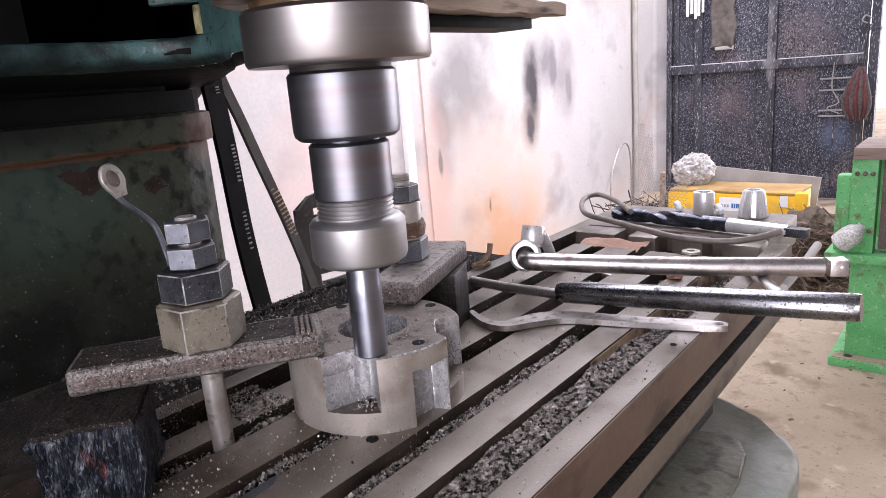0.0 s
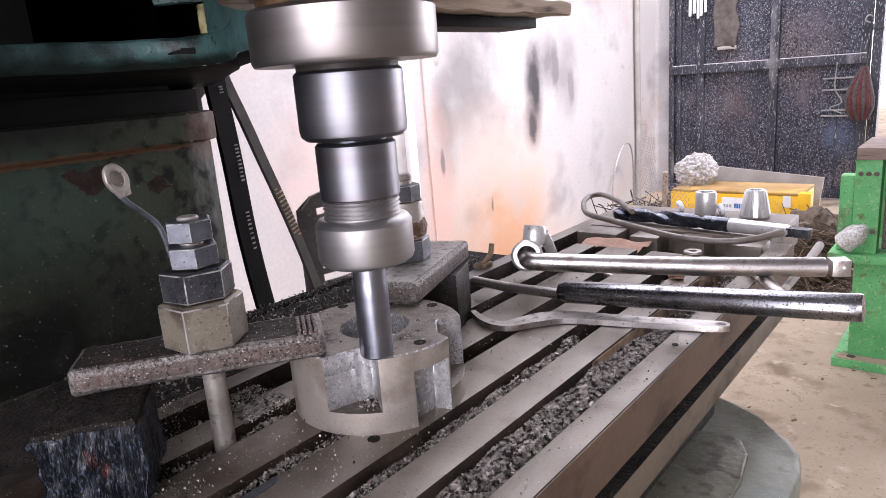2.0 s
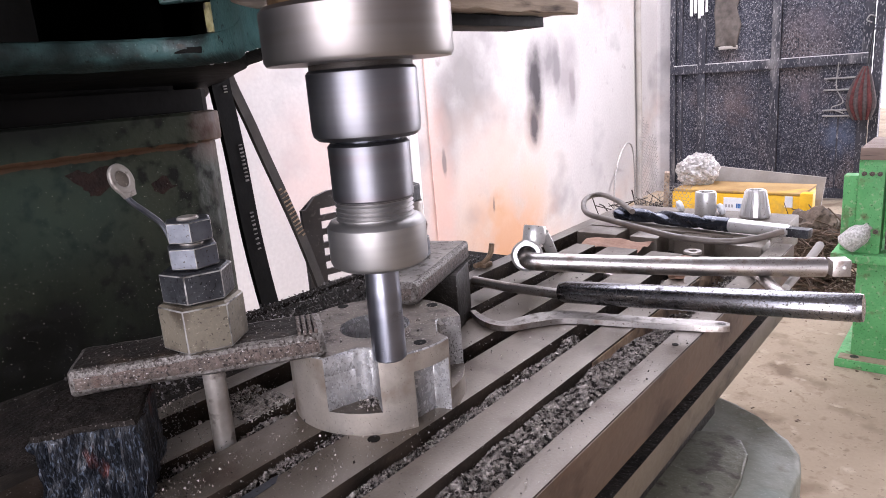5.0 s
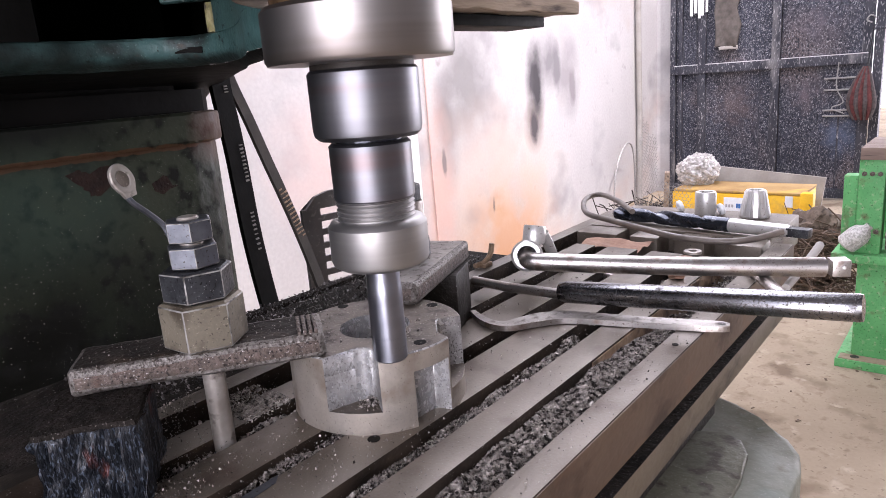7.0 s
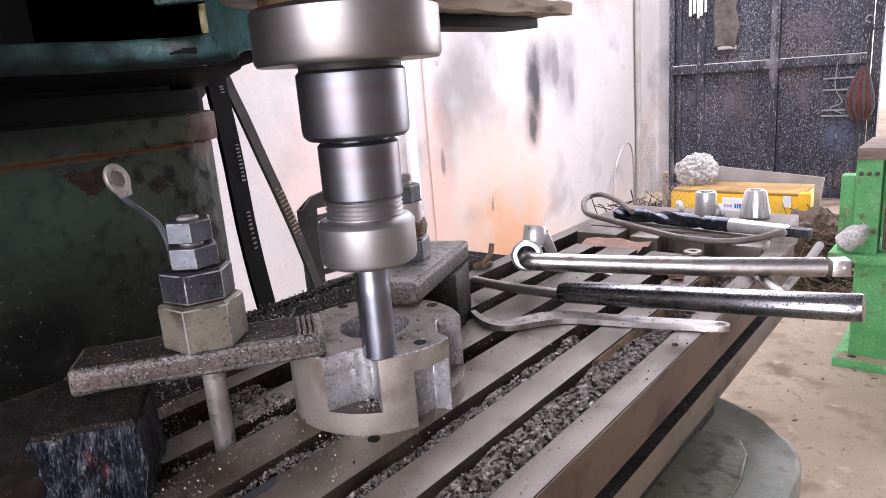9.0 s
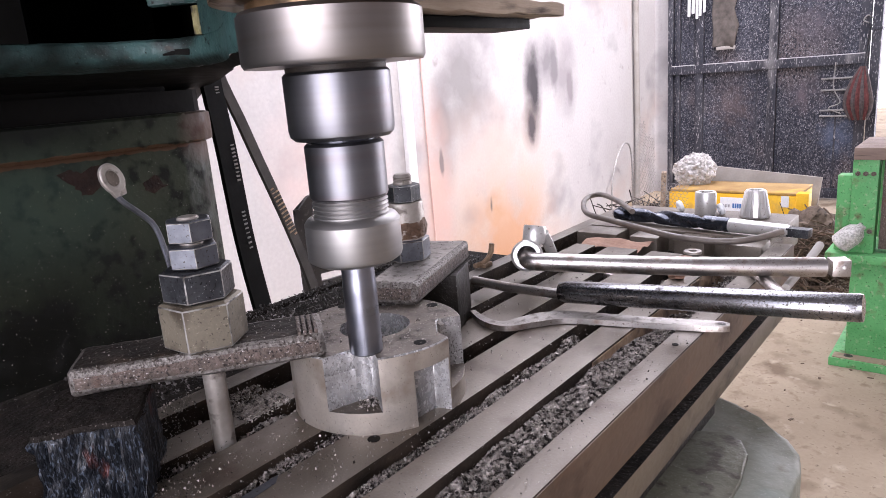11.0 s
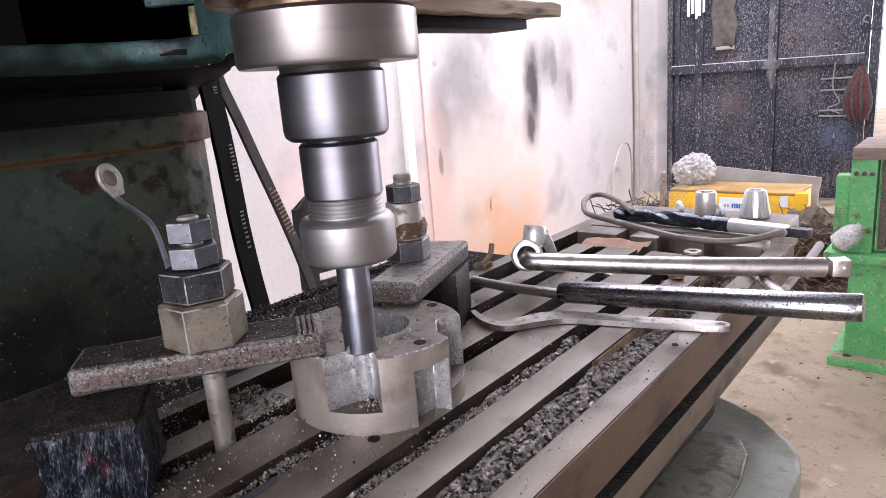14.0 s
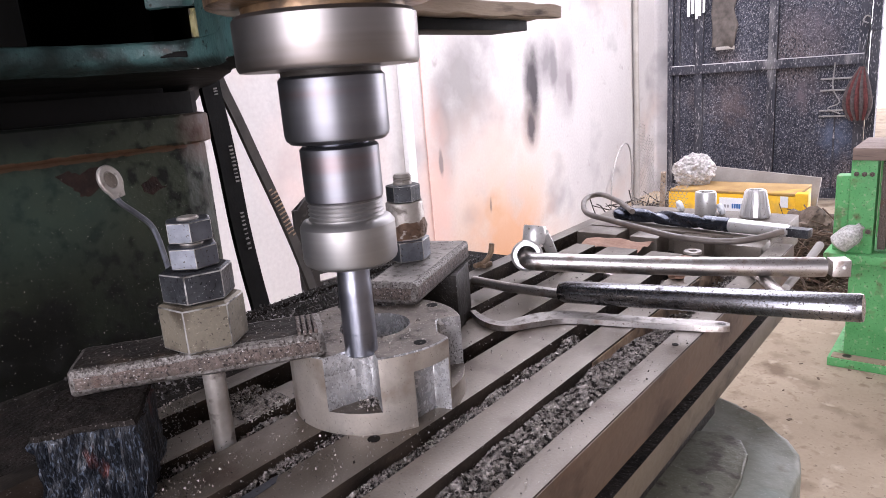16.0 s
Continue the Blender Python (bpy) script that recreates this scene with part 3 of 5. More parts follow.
def loft(rows, z_shift=0.0):
    """The casting's skin between its face and its rear edge: rows of (height or None for the rear's own, metres in from the face, share of the way to the rear)."""
    own = bmesh.new()
    lines = []
    for z, inward, share in rows:
        line = []
        for f, r in zip(FACE, REAR):
            d = Vector((r.x - f.x, r.y - f.y, 0))
            q = Vector((f.x, f.y, 0)) + d.normalized() * inward + d * share
            if z is None:
                q.z = T + r.z
            else:
                q.z = T + z + ((r.z - z) * share ** 2 if z < 0.212 else 0.0)
            line.append(own.verts.new(q))
        lines.append(line)
    for a, b in zip(lines, lines[1:]):
        for i in range(len(FACE) - 1):
            own.faces.new((a[i], a[i + 1], b[i + 1], b[i]))
    bmesh.ops.recalc_face_normals(own, faces=own.faces)
    return own


def wall(first, last, z0, z1, thick):
    line = [(p.x, p.y) for p in FACE[first:last]]
    inner = []
    for f, r in zip(FACE[first:last], REAR[first:last]):
        d = Vector((r.x - f.x, r.y - f.y)).normalized() * thick
        inner.append((f.x + d.x, f.y + d.y))
    return prism(line + inner[::-1], T + z0, T + z1)


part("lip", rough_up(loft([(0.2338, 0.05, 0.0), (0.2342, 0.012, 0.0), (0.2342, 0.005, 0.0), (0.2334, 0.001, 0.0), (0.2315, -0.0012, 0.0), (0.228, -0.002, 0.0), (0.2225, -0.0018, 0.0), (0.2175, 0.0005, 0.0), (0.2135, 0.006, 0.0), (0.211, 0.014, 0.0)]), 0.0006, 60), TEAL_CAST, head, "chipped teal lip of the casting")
# Underside, cavity and jamb: oil, with the shade painted in as black.
part("underside", loft([(0.2111, 0.0138, 0.0), (0.2085, 0.03, 0.0), (0.2065, 0.03, 0.15), (0.205, 0.03, 0.4), (0.2045, 0.0, 0.75), (None, 0.0, 1.0)]), DARK_CAST, head, "oily underside, its shade painted black")
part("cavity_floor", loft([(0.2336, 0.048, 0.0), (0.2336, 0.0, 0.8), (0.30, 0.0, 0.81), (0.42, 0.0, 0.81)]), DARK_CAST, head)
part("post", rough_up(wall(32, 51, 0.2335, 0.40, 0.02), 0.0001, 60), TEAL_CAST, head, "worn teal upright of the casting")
part("jamb", wall(0, 13, 0.2335, 0.40, 0.02), DARK_CAST, head, "oily jamb of the opening, its shade painted black")
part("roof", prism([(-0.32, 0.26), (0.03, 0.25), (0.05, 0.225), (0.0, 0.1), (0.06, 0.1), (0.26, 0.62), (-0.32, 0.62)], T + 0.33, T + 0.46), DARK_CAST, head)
part("upper_corner", prism([(0.0478, 0.2165), (0.0475, 0.2285), (0.04, 0.238), (0.028, 0.2515), (0.034, 0.262), (0.055, 0.235), (0.056, 0.21)], T + 0.2585, T + 0.33, 0.003), TEAL_CAST, head)
part("chip_mark", rough_up(prism([(0.0312, 0.2468), (0.0375, 0.2395), (0.0435, 0.2275), (0.0470, 0.2330), (0.0395, 0.2475)], T + 0.2205, T + 0.2248, 0.0006), 0.0012, 300), DARK_CAST, head, "black chip in the paint")
part("arm", box(-0.09, 0.04, -0.06, 0.2, T + 0.262, T + 0.46, 0.01), DARK_CAST, head)
part("seal", prism([(0.0474, 0.2235), (0.0478, 0.2165), (0.056, 0.2145), (0.056, 0.2235)], T + 0.2345, T + 0.2565, 0.0012), SEAL, head, "yellowed edge seal")
part("bolt_head", hexagon(0.012, 0, 0.008, 20), STUD, head).matrix_basis = Matrix.Translation((0.012, 0.105, T + 0.243)) @ Matrix.Rotation(radians(-55), 4, "Z") @ Matrix.Rotation(radians(90), 4, "X")

# ---- spindle ----
AX, AY = -0.0314, -0.0202
quill = thing("spindle_housing", "brown oily spindle housing flange under the milling head", "spindle housing", at=pose(AX, AY, T))
part("flange", lathe([(0.0, 0.2225), (0.040, 0.2225), (0.040, 0.2262), (0.052, 0.2262), (0.056, 0.2275), (0.056, 0.245), (0.06, 0.25), (0.06, 0.42), (0.0, 0.42)], 64), BRONZE, quill)
spindle = thing("spindle", "ground steel spindle nose with a collet chuck and end mill", "spindle", at=pose(AX, AY, T))
Z = 0.0032
part("nose_ring", lathe([(0.0, 0.2225), (0.0435, 0.2225), (0.0452, 0.2205), (0.0452, 0.199), (0.044, 0.197), (0.03, 0.1965), (0.0, 0.1965)], 96), SPINDLE, spindle)
part("neck", lathe([(0.0, 0.2), (0.025, 0.2), (0.025, 0.19), (0.0, 0.19)], 64), OILY_IRON, spindle)
part("chuck_body", lathe([(0.0, 0.194), (0.0255, 0.194), (0.0268, 0.1925), (0.0268, 0.166), (0.0262, 0.163), (0.024, 0.161), (0.0, 0.161)], 96), CHUCK, spindle)
part("shank", lathe([(0.0, 0.163), (0.0165, 0.163), (0.0165, 0.157), (0.0, 0.157)], 64), DRILL_BLACK, spindle)
part("collet_holder", lathe([(0.0, 0.1595), (0.0188, 0.1595), (0.0203, 0.158), (0.0203, 0.132), (0.0198, 0.1313)] + [(0.0195, 0.1305), (0.0, 0.1305)], 96), CHUCK, spindle)
part("thread", lathe([(0.0, 0.1312), (0.0196, 0.1312)] + [(0.0198 - 0.0012 * (k % 2), 0.131 - 0.0011 * k) for k in range(9)] + [(0.0195, 0.12), (0.0, 0.12)], 96), NUT_STEEL, spindle)
part("collet_nut", lathe([(0.0, 0.1215), (0.0205, 0.1215), (0.0232, 0.1205), (0.025, 0.118), (0.025, 0.1005), (0.0242, 0.0985), (0.0215, 0.0968), (0.011, 0.0962), (0.0, 0.0962)], 96), NUT_STEEL, spindle)


def fluted(a, z):
    if z > 0.088:
        return 1.0
    k = (4 * (a + z * 26) / (2 * math.pi)) % 1.0
    return 1.0 - 0.03 * (1 - k) * min(1, (0.088 - z) / 0.012)


prof = [(0.0, 0.099), (0.0088, 0.099), (0.0088, 0.089)] + [(0.0088 + 0.0004 * min(1, k / 6), 0.088 - 0.0011 * k) for k in range(40)] + [(0.0085, 0.0443), (0.0, 0.0443)]
part("end_mill", lathe(prof, 48, wave=fluted), MILL, spindle)

# ---- table ----
X0 = -0.8
table = thing("milling_table", "worn brown-grey iron milling table with T-slots full of chips", "milling table", at=pose(0, 0, T), rides=True)


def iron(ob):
    """Dark walls below the bare top: oil, and the slots' shade painted in."""
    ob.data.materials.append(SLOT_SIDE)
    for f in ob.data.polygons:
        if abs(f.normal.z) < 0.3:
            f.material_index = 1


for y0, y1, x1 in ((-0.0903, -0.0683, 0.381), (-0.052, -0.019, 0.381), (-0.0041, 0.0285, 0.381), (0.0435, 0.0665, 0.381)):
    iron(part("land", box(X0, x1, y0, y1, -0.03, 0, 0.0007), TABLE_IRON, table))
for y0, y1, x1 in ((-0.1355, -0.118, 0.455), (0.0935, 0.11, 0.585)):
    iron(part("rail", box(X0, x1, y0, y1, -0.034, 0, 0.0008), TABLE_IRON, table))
# Slot and gutter floors: their shade is painted near black.
part("bed", box(X0, 0.584, -0.1105, 0.103, -0.034, -0.024), GRIME_AND_SHADE, table)
part("gutter_floor", box(X0, 0.454, -0.1176, -0.1104, -0.034, -0.0242), GRIME_AND_SHADE, table)
part("core", box(X0, 0.58, -0.085, 0.1, -0.05, -0.034), GRIME_AND_SHADE, table)
part("front_apron", box(X0, 0.4548, -0.1362, -0.1356, -0.0335, -0.0008), TABLE_SIDE, table)
me = part("ledge", box(X0, 0.456, -0.1365, 0.111, -0.067, -0.046, 0.001), LEDGE_SIDE, table).data
# Ledge top under the rail: the rail's shade is painted on it.
me.materials.append(GRIME_AND_SHADE)
for f in me.polygons:
    if f.normal.z > 0.95:
        f.material_index = 1
for y0, y1 in ((0.0435, 0.1), (-0.004, 0.029), (-0.055, -0.022), (-0.1115, -0.074)):
    part("end_block", box(0.434, 0.47, y0, y1, -0.03, -0.0002, 0.003), TABLE_IRON, table)
part("end_web", box(0.456, 0.584, -0.1095, 0.1, -0.07, -0.034, 0.002), TABLE_SIDE, table)
part("end_plate", box(0.47, 0.597, -0.1115, 0.0935, -0.034, 0.0006, 0.002), TABLE_IRON, table)

# Flat black discs for holes; the shade inside is their colour.
for x, y, q in ((-0.044, -0.036, 0.0035), (0.155, -0.127, 0.0022), (0.26, -0.0785, 0.0018)):
    part("drilled_hole", lathe([(0.0, 0.0004), (q, 0.0004), (q, -0.001), (0.0, -0.001)], 16, m=pose(x, y, 0)), DARK_CAST, table)
part("dent", prism([(-0.125, -0.0215), (-0.118, -0.0190), (-0.095, -0.0188), (-0.1, -0.0235), (-0.115, -0.0245)], -0.002, 0.0004), BRIGHT_NUT, table, "bright worn dent on the slot edge")
part("rust_patch", box(0.105, 0.379, -0.0911, -0.0904, -0.023, -0.0014), RUSTY, table, "rusty gutter wall")
saddle = thing("saddle", "grey-green painted saddle casting under the milling table", "saddle", at=pose(0, 0, T), rides=True)
part("body", prism([(-0.3, 0.25), (0.33, 0.25), (0.338, -0.10), (0.33, -0.122), (0.312, -0.145), (0.288, -0.174), (0.27, -0.186), (0.245, -0.192), (-0.3, -0.192)], -0.45, -0.122, 0.006, seg=3), SADDLE_PAINT, saddle)
part("way", box(-0.28, 0.30, -0.11, 0.2, -0.123, -0.067), OILY_IRON, saddle)
part("raised_pad", prism([(-0.2, -0.10), (0.25, -0.10), (0.265, -0.128), (0.258, -0.145), (0.24, -0.155), (0.2, -0.160), (-0.2, -0.160)], -0.124, -0.117, 0.003), PAD_PAINT, saddle, "dark raised pad")
knee = thing("knee", "dark green knee casting that carries the saddle", "knee", at=pose(0, 0, 0))
part("body", box(-0.25, 0.2, -0.1, 0.409, 0.0, T - 0.46, 0.01), GREEN_CAST, knee)

# ---- workpiece ----
work = thing("workpiece", "machined steel flange hub with milled pockets on the table", "workpiece", at=pose(0, 0, T), rides=True)


def disc(z0, z1, pockets, ch=0.00005, r=0.0525, hole=0.0213, n=480):
    """A ring with pockets cut in from its rim, each along a line of points."""
    own = bmesh.new()

    def rim(a):
        best, d = r, Vector((math.cos(a), math.sin(a)))
        for line in pockets:
            for p, q in zip(line, line[1:]):
                e = q - p
                den = d.x * e.y - d.y * e.x
                if abs(den) > 1e-9:
                    t = (p.x * e.y - p.y * e.x) / den
                    u = (p.x * d.y - p.y * d.x) / den
                    if t > 0 and 0 <= u <= 1:
                        best = min(best, t)
        return best
    angles = [2 * math.pi * i / n for i in range(n)]
    rims = [rim(a) for a in angles]

    def ring(radii, z):
        return [own.verts.new((q * math.cos(a), q * math.sin(a), z)) for q, a in zip(radii, angles)]
    li, lo = ring([hole] * n, z0), ring(rims, z0)
    up, to, ti = ring(rims, z1 - ch), ring([q - ch for q in rims], z1), ring([hole] * n, z1)
    for i in range(n):
        j = (i + 1) % n
        own.faces.new((ti[i], to[i], to[j], ti[j])).material_index = 2
        own.faces.new((up[i], up[j], to[j], to[i])).material_index = 1
        own.faces.new((li[j], lo[j], lo[i], li[i]))
        wall = own.faces.new((lo[i], lo[j], up[j], up[i]))
        if min(rims[i], rims[j]) < r - 0.0004:
            wall.material_index = 1
        own.faces.new((li[j], li[i], ti[i], ti[j])).material_index = 1
    return own


def turned(line, degrees):
    m = Matrix.Rotation(radians(degrees), 2)
    return [m @ p for p in line]


def many(name, bm):
    me = part(name, bm, WORK_STEEL, work).data
    me.materials.append(CUT_STEEL)
    me.materials.append(DIRTY_TOP)




def milled_corner(a, corner, b, r, n=12):
    """The line a, corner, b with the corner rounded to the cutter's radius."""
    a, corner, b = Vector(a), Vector(corner), Vector(b)
    u, v = (a - corner).normalized(), (b - corner).normalized()
    half = u.angle(v) / 2
    mid = corner + (u + v).normalized() * r / math.sin(half)
    p, q = corner + u * r / math.tan(half) - mid, corner + v * r / math.tan(half) - mid
    arc = [mid + (p * math.sin((1 - k / n) * (math.pi - 2 * half)) + q * math.sin(k / n * (math.pi - 2 * half))) / math.sin(math.pi - 2 * half) for k in range(n + 1)]
    return [a] + arc + [b]


FRONT = milled_corner((-0.0525, -0.0100), (-0.0240, -0.0189), (-0.0375, -0.0385), 0.0078)
RIGHT = [Vector(p) for p in ((0.0058, -0.0530), (0.0095, -0.0415), (0.0245, -0.0285), (0.0275, -0.0280), (0.0300, -0.0300), (0.0375, -0.0385))]
LOW = [Vector(p) for p in ((-0.0205, -0.0492), (-0.0182, -0.0425), (-0.0165, -0.0412), (0.002, -0.0425), (0.0052, -0.0535))]
OPEN = [FRONT, RIGHT, turned(FRONT, 180), turned(FRONT, -90)]
many("flange", disc(0.0, 0.0130, [LOW]))
many("hub", disc(0.0129, 0.0330, OPEN + [LOW]))
many("crown", disc(0.0329, 0.0445, OPEN, 0.0008))
# Bolt holes are black discs, with the inner shade as colour.
for x, y in ((0.016, 0.045), (-0.008, -0.043), (0.045, -0.008)):
    part("bolt_hole", lathe([(0.0, 0.0447), (0.0036, 0.0447), (0.0036, 0.0440), (0.0, 0.0440)], 20, m=pose(x, y, 0)), DARK_CAST, work)


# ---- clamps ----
def strap(name, label, at, length, width, z0, z1, group, top_skin=OILY_SHADED_TOP):
    ob = thing(name, label, "clamp strap", group, at, rides=True)
    own = box(0, length, 0, width, z0, z1, 0.0035, seg=3)
    bmesh.ops.subdivide_edges(own, edges=[e for e in own.edges if e.calc_length() > 0.02], cuts=12, use_grid_fill=True)
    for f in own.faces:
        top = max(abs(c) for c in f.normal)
        # Upward faces take top_skin; the left strap's carries painted shade.
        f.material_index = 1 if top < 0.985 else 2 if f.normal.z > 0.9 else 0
    me = part("bar", rough_up(own, 0.0008 if top_skin == OILY_SHADED_TOP else 0.0004, 110, length * 50), STRAP_IRON, ob).data
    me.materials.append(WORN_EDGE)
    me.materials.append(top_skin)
    return ob


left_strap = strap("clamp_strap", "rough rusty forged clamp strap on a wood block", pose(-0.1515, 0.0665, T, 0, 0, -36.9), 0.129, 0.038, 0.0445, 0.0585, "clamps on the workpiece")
for k in range(4):
    part("step_tooth", box(0.127 + 0.003 * k - 0.012, 0.129 + 0.003 * k - 0.012, 0.002, 0.03, 0.05, 0.0605, 0.0005), STRAP_IRON, left_strap)
right_strap = strap("clamp_strap", "dark heavy clamp strap across the workpiece", pose(0.039, -0.0005, T, 0, 0, 19.5), 0.118, 0.036, 0.0445, 0.0595, "clamps on the workpiece", DULL_TOP)

wood = thing("wood_block", "charred splintered wooden packing block under the strap", "wood block", at=pose(-0.163, 0.066, T, 0, 0, -36), rides=True)
own = box(0, 0.046, -0.028, 0.02, 0.0, 0.044, 0.002)
bmesh.ops.subdivide_edges(own, edges=own.edges[:], cuts=34, use_grid_fill=True)
for v in own.verts:
    q = Vector((v.co.x * 260, v.co.y * 260, v.co.z * 30))
    k = (0.25 if v.co.z > 0.0405 else 1.0) * (0.0045 * noise.noise(q) + 0.0022 * noise.noise(q * 2.7) + 0.003 * noise.noise(v.co * 90))
    v.co += Vector((k * 0.7, k, 0.4 * k))
me = part("block", own, CHARRED, wood).data
# Top face takes the near-black material.
me.materials.append(GRIME_AND_SHADE)
for f in me.polygons:
    if f.center.z > 0.041:
        f.material_index = 1
heel = thing("heel_block", "dark iron step block under the strap heel", "step block", at=pose(0.132, 0.03, T, 0, 0, 23), rides=True)
part("block", rough_up(box(-0.028, 0.012, 0.0, 0.03, 0.0, 0.0445, 0.002), 0.0006, 120), OILY_IRON, heel)


def stack(at, label, nuts, r, z0, z1, sleeve=None):
    ob = thing("clamp_stud", label, "stud", "clamp studs", at, rides=True)
    part("stud", lathe([(0.0, z0), (r, z0), (r, z1 - 0.006)] + [(r * (1 - 0.09 * (k % 2)), z1 - 0.006 + 0.001 * k) for k in range(6)] + [(r * 0.8, z1), (0.0, z1)], 28), STUD, ob)
    for name, mat, across, a, b, turn in nuts:
        own = hexagon(across, a, b, turn)
        part(name, own, mat, ob, smooth=False).data.materials.append(NUT_EDGE)
    if sleeve:
        part("rust_lump", rough_up(lathe([(0.0, sleeve[1]), (0.0125, sleeve[1]), (0.0152, sleeve[1] + 0.003), (0.0155, sleeve[1] + 0.009), (0.0135, sleeve[1] + 0.0135), (0.0, sleeve[1] + 0.0135)], 30), 0.0022, 140), RUSTY_DARK, ob, "rusty spatter-caked nut")
        part("sleeve", rough_up(lathe([(0.0, sleeve[1]), (sleeve[0] * 0.98, sleeve[1]), (sleeve[0], sleeve[1] + 0.002), (sleeve[0], sleeve[2] - 0.001), (sleeve[0] * 0.97, sleeve[2]), (0.0, sleeve[2])], 40), 0.0004, 150), STUD, ob)
    return ob


stack(pose(-0.088, 0.038, T), "stud with coupling nut, large nut and two lock nuts", [
    ("coupling_nut", COUPLING, 0.0378, 0.0585, 0.0838, 213), ("large_nut", BLACK_NUT, 0.0322, 0.0840, 0.1008, 219.5),
    ("lock_nut", BRIGHT_NUT, 0.0235, 0.1013, 0.1130, 243), ("lock_nut", BRIGHT_NUT, 0.0215, 0.1148, 0.1262, 241)], 0.006, -0.024, 0.1275)
stack(pose(0.0874, 0.0475, T), "stud with nut, worn sleeve and top nut", [
    ("lower_nut", BRIGHT_NUT, 0.029, 0.0595, 0.0755, 262), ("top_nut", BLACK_NUT, 0.0215, 0.1025, 0.1150, 250)], 0.0068, -0.02, 0.1225, (0.0136, 0.0755, 0.1025))

# ---- tools on the table ----
spanner = thing("hook_spanner", "bare steel hook spanner lying on the table", "spanner", at=pose(0, 0, T), rides=True)


def flatbar(points, width, thick, bevel=0.0012):
    """A flat bar along points in the plane, width(k) wide at the share k of its length."""
    line = curve([(x, y, 0) for x, y in points], 8)
    n = len(line)
    left, right = [], []
    for i, q in enumerate(line):
        d = (line[min(i + 1, n - 1)] - line[max(i - 1, 0)]).normalized()
        w = width(i / (n - 1)) / 2
        left.append((q.x - d.y * w, q.y + d.x * w))
        right.append((q.x + d.y * w, q.y - d.x * w))
    return prism(left + right[::-1], 0.0006, thick, bevel)


arc = [(0.1385, 0.031), (0.1275, 0.013), (0.1235, -0.002), (0.128, -0.012), (0.141, -0.0195), (0.1555, -0.030), (0.1655, -0.047), (0.1765, -0.087), (0.1865, -0.12), (0.196, -0.1505)]


def blade(k):
    return 0.004 + 0.02 * k if k < 0.25 else 0.009 + 0.009 * min(1.0, (k - 0.25) / 0.25) if k < 0.55 else 0.018 - 0.0055 * min(1.0, (k - 0.55) / 0.25) if k < 0.96 else 0.0125 - 0.006 * ((k - 0.96) / 0.04) ** 2


me = part("shaft", flatbar(arc, blade, 0.0050, 0.0005), CHROME, spanner).data
# The upward face is set darker than the chrome sides.
me.materials.append(DULL_TOP)
for f in me.polygons:
    if f.normal.z > 0.9:
        f.material_index = 1
# A dark disc on the shaft paints the hole's shaded inside.
part("hanging_hole", lathe([(0.0, 0.0052), (0.0026, 0.0052), (0.0026, 0.0046), (0.0, 0.0046)], 20, m=pose(0.1945, -0.1455, 0)), OILY_IRON, spanner)
pipe = thing("steel_pipe", "dark pitted chrome pipe handle across the tools", "pipe", at=pose(0, 0, T), rides=True)
a, b = Vector((0.181, -0.026, 0.016)), Vector((0.182, -0.231, 0.034))
part("tube", tube([a, a.lerp(b, 0.03), b.lerp(a, 0.01), b], 0.0088, 28, taper=lambda k: 0.85 if k in (0.0,) else (0.94 if k == 1.0 else 1.0)), PITTED, pipe)
part("rod", tube([(0.192, 0.068, 0.010), (0.186, 0.03, 0.011), (0.181, -0.028, 0.014)], 0.0042, 14), CHROME, pipe)
bar = thing("socket_wrench", "chrome L-shaped socket wrench handle", "socket wrench", at=pose(0, 0, T), rides=True)
part("handle", tube(curve([(0.252, 0.049, 0.0225), (0.2385, 0.0405, 0.0237), (0.2275, 0.0335, 0.0245), (0.2228, 0.0272, 0.0247), (0.2238, 0.0205, 0.0245), (0.229, 0.009, 0.0240), (0.2345, -0.003, 0.0233), (0.276, -0.09, 0.0193), (0.330, -0.1845, 0.0152)], 8), 0.0080, 24), CHROME, bar)
part("square_drive", box(-0.006, 0.008, -0.0068, 0.0068, -0.0068, 0.0068, 0.0008, m=Matrix.Translation((0.335, -0.193, 0.0150)) @ Matrix.Rotation(radians(-60), 4, "Z")), CHROME, bar)
part("detent_ball", lathe([(0.0, 0.0), (0.0018, 0.0), (0.0014, 0.0010), (0.0, 0.0014)], 14, m=Matrix.Translation((0.3305, -0.1985, 0.0160)) @ Matrix.Rotation(radians(-60), 4, "Z") @ Matrix.Rotation(radians(90), 4, "X")), SATIN, bar)
socket = thing("socket", "bright satin chrome socket on the wrench end", "socket", at=Matrix.Translation((0.2385, 0.0405, T + 0.0242)) @ Matrix.Rotation(radians(-58), 4, "Z") @ Matrix.Rotation(radians(74), 4, "X"), rides=True)
part("shell", lathe([(0.0084, 0.006), (0.0088, 0.0135), (0.0122, 0.0135), (0.0138, 0.012), (0.0142, 0.006), (0.0130, 0.004), (0.0130, -0.003), (0.0138, -0.005), (0.0138, -0.017), (0.012, -0.019), (0.008, -0.019), (0.0084, 0.006)], 48), SATIN, socket)
part("collar", lathe([(0.0130, -0.002), (0.0146, -0.001), (0.0146, 0.003), (0.0130, 0.004)], 48), SATIN, socket)
ringhead = thing("ring_spanner", "satin chrome ring spanner with its toothed ring upright", "spanner", at=Matrix.Translation((0.2465, 0.0365, T + 0.0455)) @ Matrix.Rotation(radians(14), 4, "Y"), rides=True)
